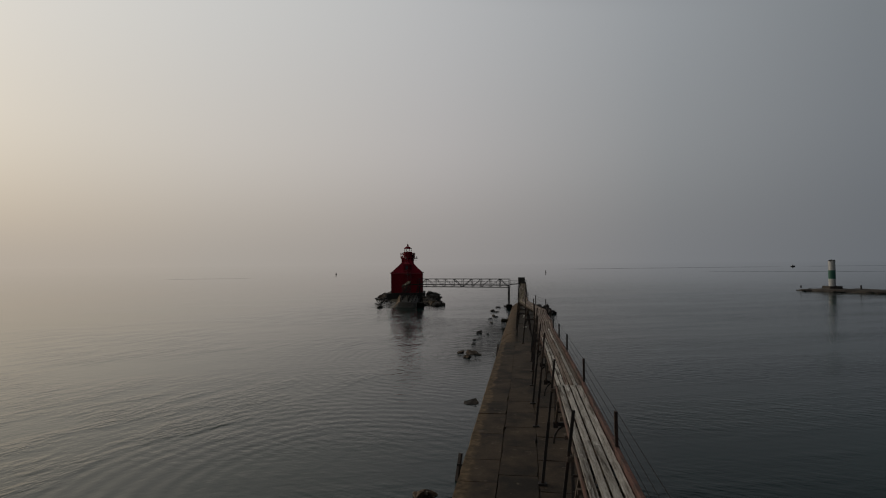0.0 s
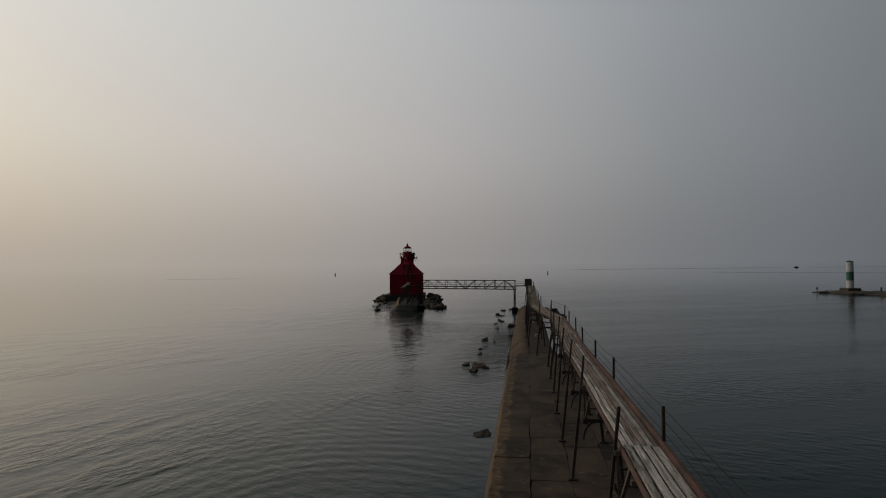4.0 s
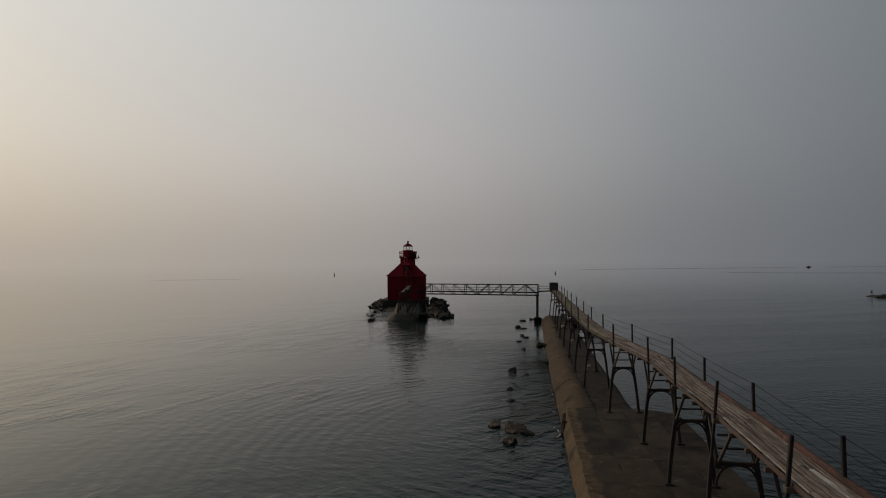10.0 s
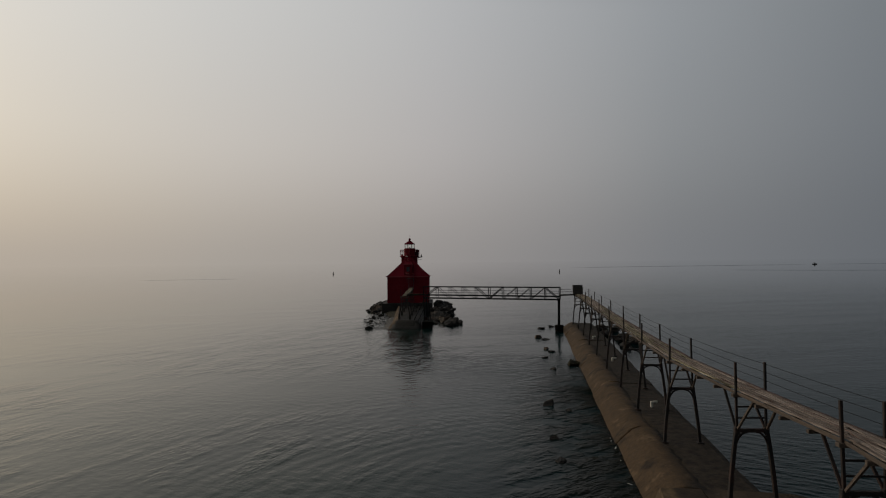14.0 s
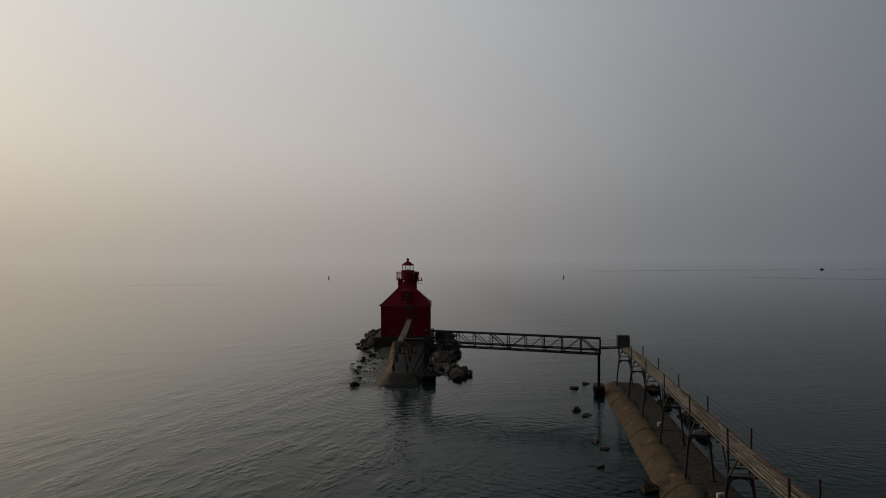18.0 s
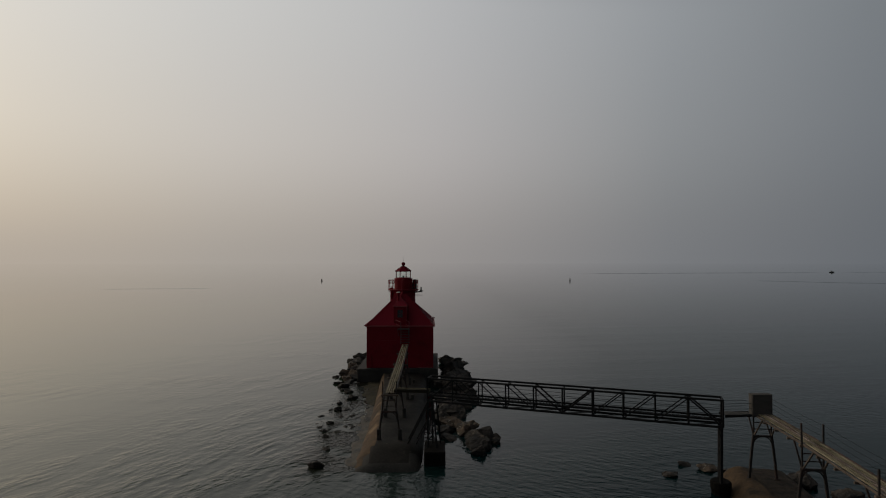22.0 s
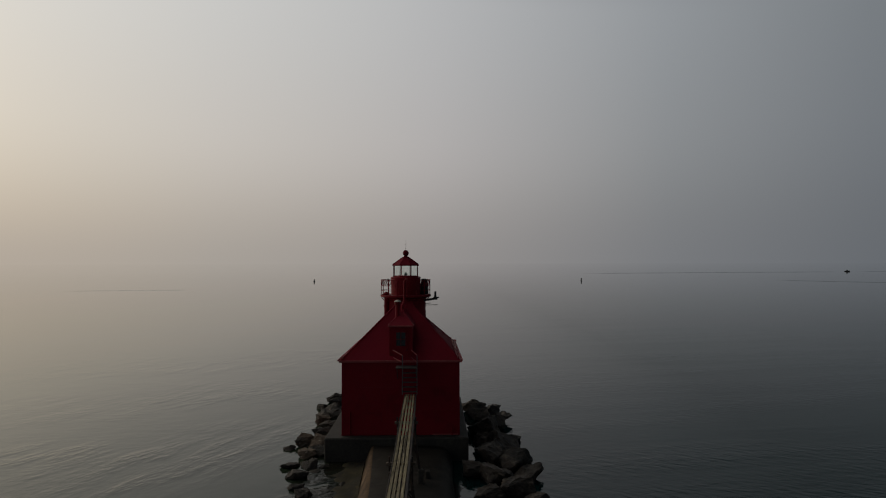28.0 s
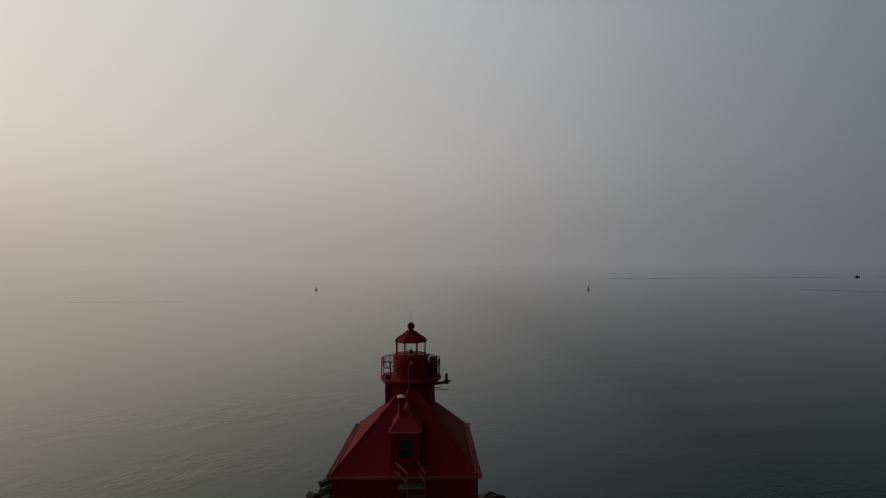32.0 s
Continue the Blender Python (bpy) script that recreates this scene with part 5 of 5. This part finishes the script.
# ---------------------------------------------------------------- breakwater with the white tower
bw = thing("breakwater", "low dark stone breakwater across the channel", "breakwater", kind="structure")
d2, n2, o2 = Vector((0.523, -0.852, 0)), Vector((0.852, 0.523, 0)), Vector((103.9, 157.2, 0))
bb = B()
rows = []
for i in range(61):
    s = -1.5 + i * 2.2
    fall = 1 - min(1, max(0, (3.2 - i * 1.0) / 3.2))
    row = []
    for u, z in ((-5.6, -1.4), (-5.0, 0.08), (-4.3, 0.55), (-3.2, 0.70), (3.2, 0.74), (4.4, 0.6), (5.2, 0.1), (5.8, -1.4)):
        p = o2 + d2 * s + n2 * (u * (0.35 + 0.65 * fall) + 3.2) + Vector((0, 0, z * (0.2 + 0.8 * fall) if z > 0 else z))
        row.append(bb.verts.new(p + noise.noise_vector(p * 0.6) * 0.35 * (z > -1)))
    rows.append(row)
for a, b in zip(rows, rows[1:]):
    for k in range(7):
        bb.faces.new((a[k], a[k + 1], b[k + 1], b[k]))
bb.faces.new(rows[0][::-1])
bb.faces.new(rows[-1])
part("breakwater_body", bb, BREAK, bw)
for k in range(16):
    p = o2 + d2 * rk.uniform(-2.5, 34) + n2 * (rk.uniform(-2.6, -1.2) if k > 3 else rk.uniform(-1, 3))
    s = rk.uniform(0.5, 1.1)
    boulder(p.x, p.y, 0.15, s * 1.3, s, s * 0.6, group="rocks along the breakwater", label="dark wet rock at the foot of the breakwater")
LX2, LY2 = 111.2, 154.0
lt = thing("breakwater_light", "white round light tower with a green band on the breakwater", "light tower")
part("base_block", box(B(), (LX2, LY2, 0.95), (3.5, 3.3, 0.9), bevel=0.06), BREAK, lt, "dark stone base")
part("tower_shaft", lathe(B(), [(0.86, 1.38), (0.855, 3.42)], 28, (LX2, LY2, 0)), WHITE, lt)
part("tower_band", lathe(B(), [(0.866, 3.42), (0.862, 5.80)], 28, (LX2, LY2, 0)), GREEN, lt, "green painted band")
part("tower_shaft", lathe(B(), [(0.85, 5.80), (0.84, 8.2), (0.88, 8.24), (0.88, 8.36)], 28, (LX2, LY2, 0)), WHITE, lt)
for k in range(5):
    a = k * 1.26 + 0.3
    part("roof_fitting", box(B(), (LX2 + 0.62 * math.cos(a), LY2 + 0.62 * math.sin(a), 8.52), (0.28, 0.28, 0.34), bevel=0.03), DARK, lt)
part("beacon", lathe(B(), [(0.16, 8.36), (0.16, 8.75), (0.08, 8.85)], 12, (LX2, LY2, 0)), DARK, lt)
for s, u, h in ((14.0, 3.0, 0.9), (-0.6, 2.4, 0.45), (24.0, 3.5, 0.8)):
    p = o2 + d2 * s + n2 * u
    bl = thing("bollard", "small dark bollard on the breakwater", "bollard", "breakwater bollards")
    part("bollard_post", lathe(B(), [(0.22, 0.7), (0.18, 0.9 + h * 0.7), (0.24, 0.95 + h * 0.8), (0.2, 0.95 + h)], 10, (p.x, p.y, 0)), DARK, bl)

# ---------------------------------------------------------------- buoys, boat and wakes
for x, y, lab, top in ((-83.4, 461.5, "dark pillar buoy with a pointed top afloat far off", True), (92.8, 464.3, "dark pillar buoy with a flat top afloat far off", False)):
    bu = thing("buoy", lab, "buoy", "channel buoys", at=pose(x, y, 0) @ Matrix.Scale(0.85, 4))
    x = y = 0
    part("float", lathe(B(), [(0.4, -0.4), (0.62, -0.1), (0.66, 0.3), (0.5, 0.42)], 16, (x, y, 0)), DARK, bu)
    part("body", lathe(B(), [(0.42, 0.42), (0.36, 1.4), (0.30, 1.6)], 14, (x, y, 0)), DARK, bu)
    part("top_mark", lathe(B(), [(0.36, 1.6), (0.36 if not top else 0.2, 2.0), (0.3 if not top else 0.05, 2.25)], 14, (x, y, 0)), DARK, bu)

boat = thing("motor_boat", "small dark-hulled motor boat with a pale cabin on the lake", "boat", at=pose(500, 765, 0, 0, 0, -115) @ Matrix.Scale(0.68, 4))
bb = B()
v = [(-1.3, -3.6, 0.0), (1.3, -3.6, 0.0), (1.4, 1.2, 0.0), (0.0, 4.2, 0.1), (-1.4, 1.2, 0.0), (-1.5, -3.7, 1.1), (1.5, -3.7, 1.1), (1.7, 1.4, 1.35), (0.0, 5.0, 1.7), (-1.7, 1.4, 1.35)]
solid(bb, v, [(4, 3, 2, 1, 0), (5, 6, 7, 8, 9), (0, 1, 6, 5), (1, 2, 7, 6), (2, 3, 8, 7), (3, 4, 9, 8), (4, 0, 5, 9)])
part("hull", bb, DARK, boat, "dark hull")
cabin = part("cabin", box(B(), (0, 0.1, 2.2), (2.2, 3.0, 1.9), bevel=0.15), BOATW, boat)
part("cabin_window", box(B(), (0, 0.1, 2.55), (2.26, 2.6, 0.6), bevel=0.02), PANE, cabin)
part("hardtop", box(B(), (0, -0.4, 3.25), (2.4, 4.2, 0.14), bevel=0.03), BOATW, boat)
part("mast", rod(B(), (0, -0.6, 3.3), (0, -0.6, 5.4), 0.06, 6), DARK, boat)


def wake(name, label, pts, w, h):
    bm = B()
    rows = []
    n = 40
    for i in range(n + 1):
        f = i / n * (len(pts) - 1)
        k = min(int(f), len(pts) - 2)
        a, b = Vector((*pts[k], 0)), Vector((*pts[k + 1], 0))
        p = a.lerp(b, f - k)
        d = (b - a).normalized()
        r = Vector((d.y, -d.x, 0))
        hh = h * (0.8 + 0.2 * math.sin(i * 1.7) * math.sin(i * 0.53)) * min(1, i / 4, (n - i) / 4)
        rows.append([bm.verts.new(p + r * (w * u) + Vector((0, 0, max(0.0, hh * z) + (0.004 if z else -0.05)))) for u, z in ((-1, 0), (-0.45, 0.55), (0, 1), (0.45, 0.55), (1, 0))])
    for a, b in zip(rows, rows[1:]):
        for k in range(4):
            bm.faces.new((a[k], a[k + 1], b[k + 1], b[k]))
    tagged(part(name, bm, WATER, smooth=True), label, "wake", kind="stuff")


wake("boat_wake", "long low wake ridge trailing the motor boat", [(150, 690), (320, 730), (490, 757)], 2.2, 0.34)
wake("boat_wake", "long low wake ridge ahead of the motor boat", [(510, 768), (640, 790), (820, 820)], 2.0, 0.30)
wake("boat_wake", "older low wake ridge on the lake", [(225, 470), (262, 425), (330, 392)], 1.1, 0.16)
wake("boat_wake", "faint wake ridge on the calm lake", [(-172, 348), (-140, 354), (-118, 356)], 0.8, 0.12)

# ---------------------------------------------------------------- deck slabs of the pier
rs = random.Random(3)
COLS = [(-0.02, 1.42), (1.422, 2.86), (2.862, 4.30), (4.302, 5.60)]
for ci, (u0, u1) in enumerate(COLS):
    s = -36.0 + ci * 0.4
    while s < S_END - 0.2:
        e = min(S_END, s + rs.uniform(2.0, 3.5))
        if S_END - e < 1.0:
            e = S_END
        worn = s < 14
        gap = rs.choice((0.003, 0.004, 0.007, 0.014)) if worn else 0.0012
        hgt = 0.95 + (rs.uniform(-0.008, 0.008) if worn else rs.uniform(-0.001, 0.001))
        bm = B()
        n_s, n_u = max(3, int((e - s) / 0.55)), 3
        outline = [(s + (e - s) * i / n_s, u0) for i in range(n_s)] + [(e, u0 + (u1 - u0) * i / n_u) for i in range(n_u)] + [(e + (s - e) * i / n_s, u1) for i in range(n_s)] + [(s, u1 + (u0 - u1) * i / n_u) for i in range(n_u)]
        cs, cu = (s + e) / 2, (u0 + u1) / 2
        q = []
        tilt_s, tilt_u = (rs.uniform(-0.004, 0.004), rs.uniform(-0.006, 0.006)) if worn else (0.0, 0.0)
        chips = [rs.choice((0.0, 0.0, 0.004, 0.010, 0.020, 0.055)) if ci < 3 and worn else rs.choice((0.0,) * 14 + (0.05,)) for _ in outline]
        for z, k in ((0.80, 0.0), (hgt - 0.012, 0.0), (hgt, 0.006 if worn else 0.001)):
            row = []
            for (ss, uu), ch in zip(outline, chips):
                inn = gap + k + (ch if z > 0.85 else 0.0)
                ps, pu = ss + (inn if ss < cs - 1e-6 and ss - s < 1e-6 else -inn if e - ss < 1e-6 else 0), uu + (inn if uu - u0 < 1e-6 else -inn if u1 - uu < 1e-6 else 0)
                if ci == 3 and e > S_END - 0.01 and ss > s + 0.3 * (e - s):
                    ps -= 1.1 * ((uu - u0) / (u1 - u0)) ** 1.5 * (ss - s) / (e - s)
                pu += 0.018 * noise.noise(Vector((ss * 0.8, 3.1 * (ci + (uu > cu)), 0))) if 0.1 < uu < 5.5 else 0.0
                row.append(bm.verts.new(pier_at(ps, pu, z + (tilt_s * (ss - cs) + tilt_u * (uu - cu) if z > 0.85 else 0))))
            q.append(row)
        m_o = len(outline)
        for a, b in zip(q, q[1:]):
            for k in range(m_o):
                bm.faces.new((a[k], a[(k + 1) % m_o], b[(k + 1) % m_o], b[k]))
        bm.faces.new(q[0][::-1])
        bm.faces.new(q[-1])
        ob = new("slab", mesh_of("slab", bm, DECK))
        ob.parent = pier
        s = e
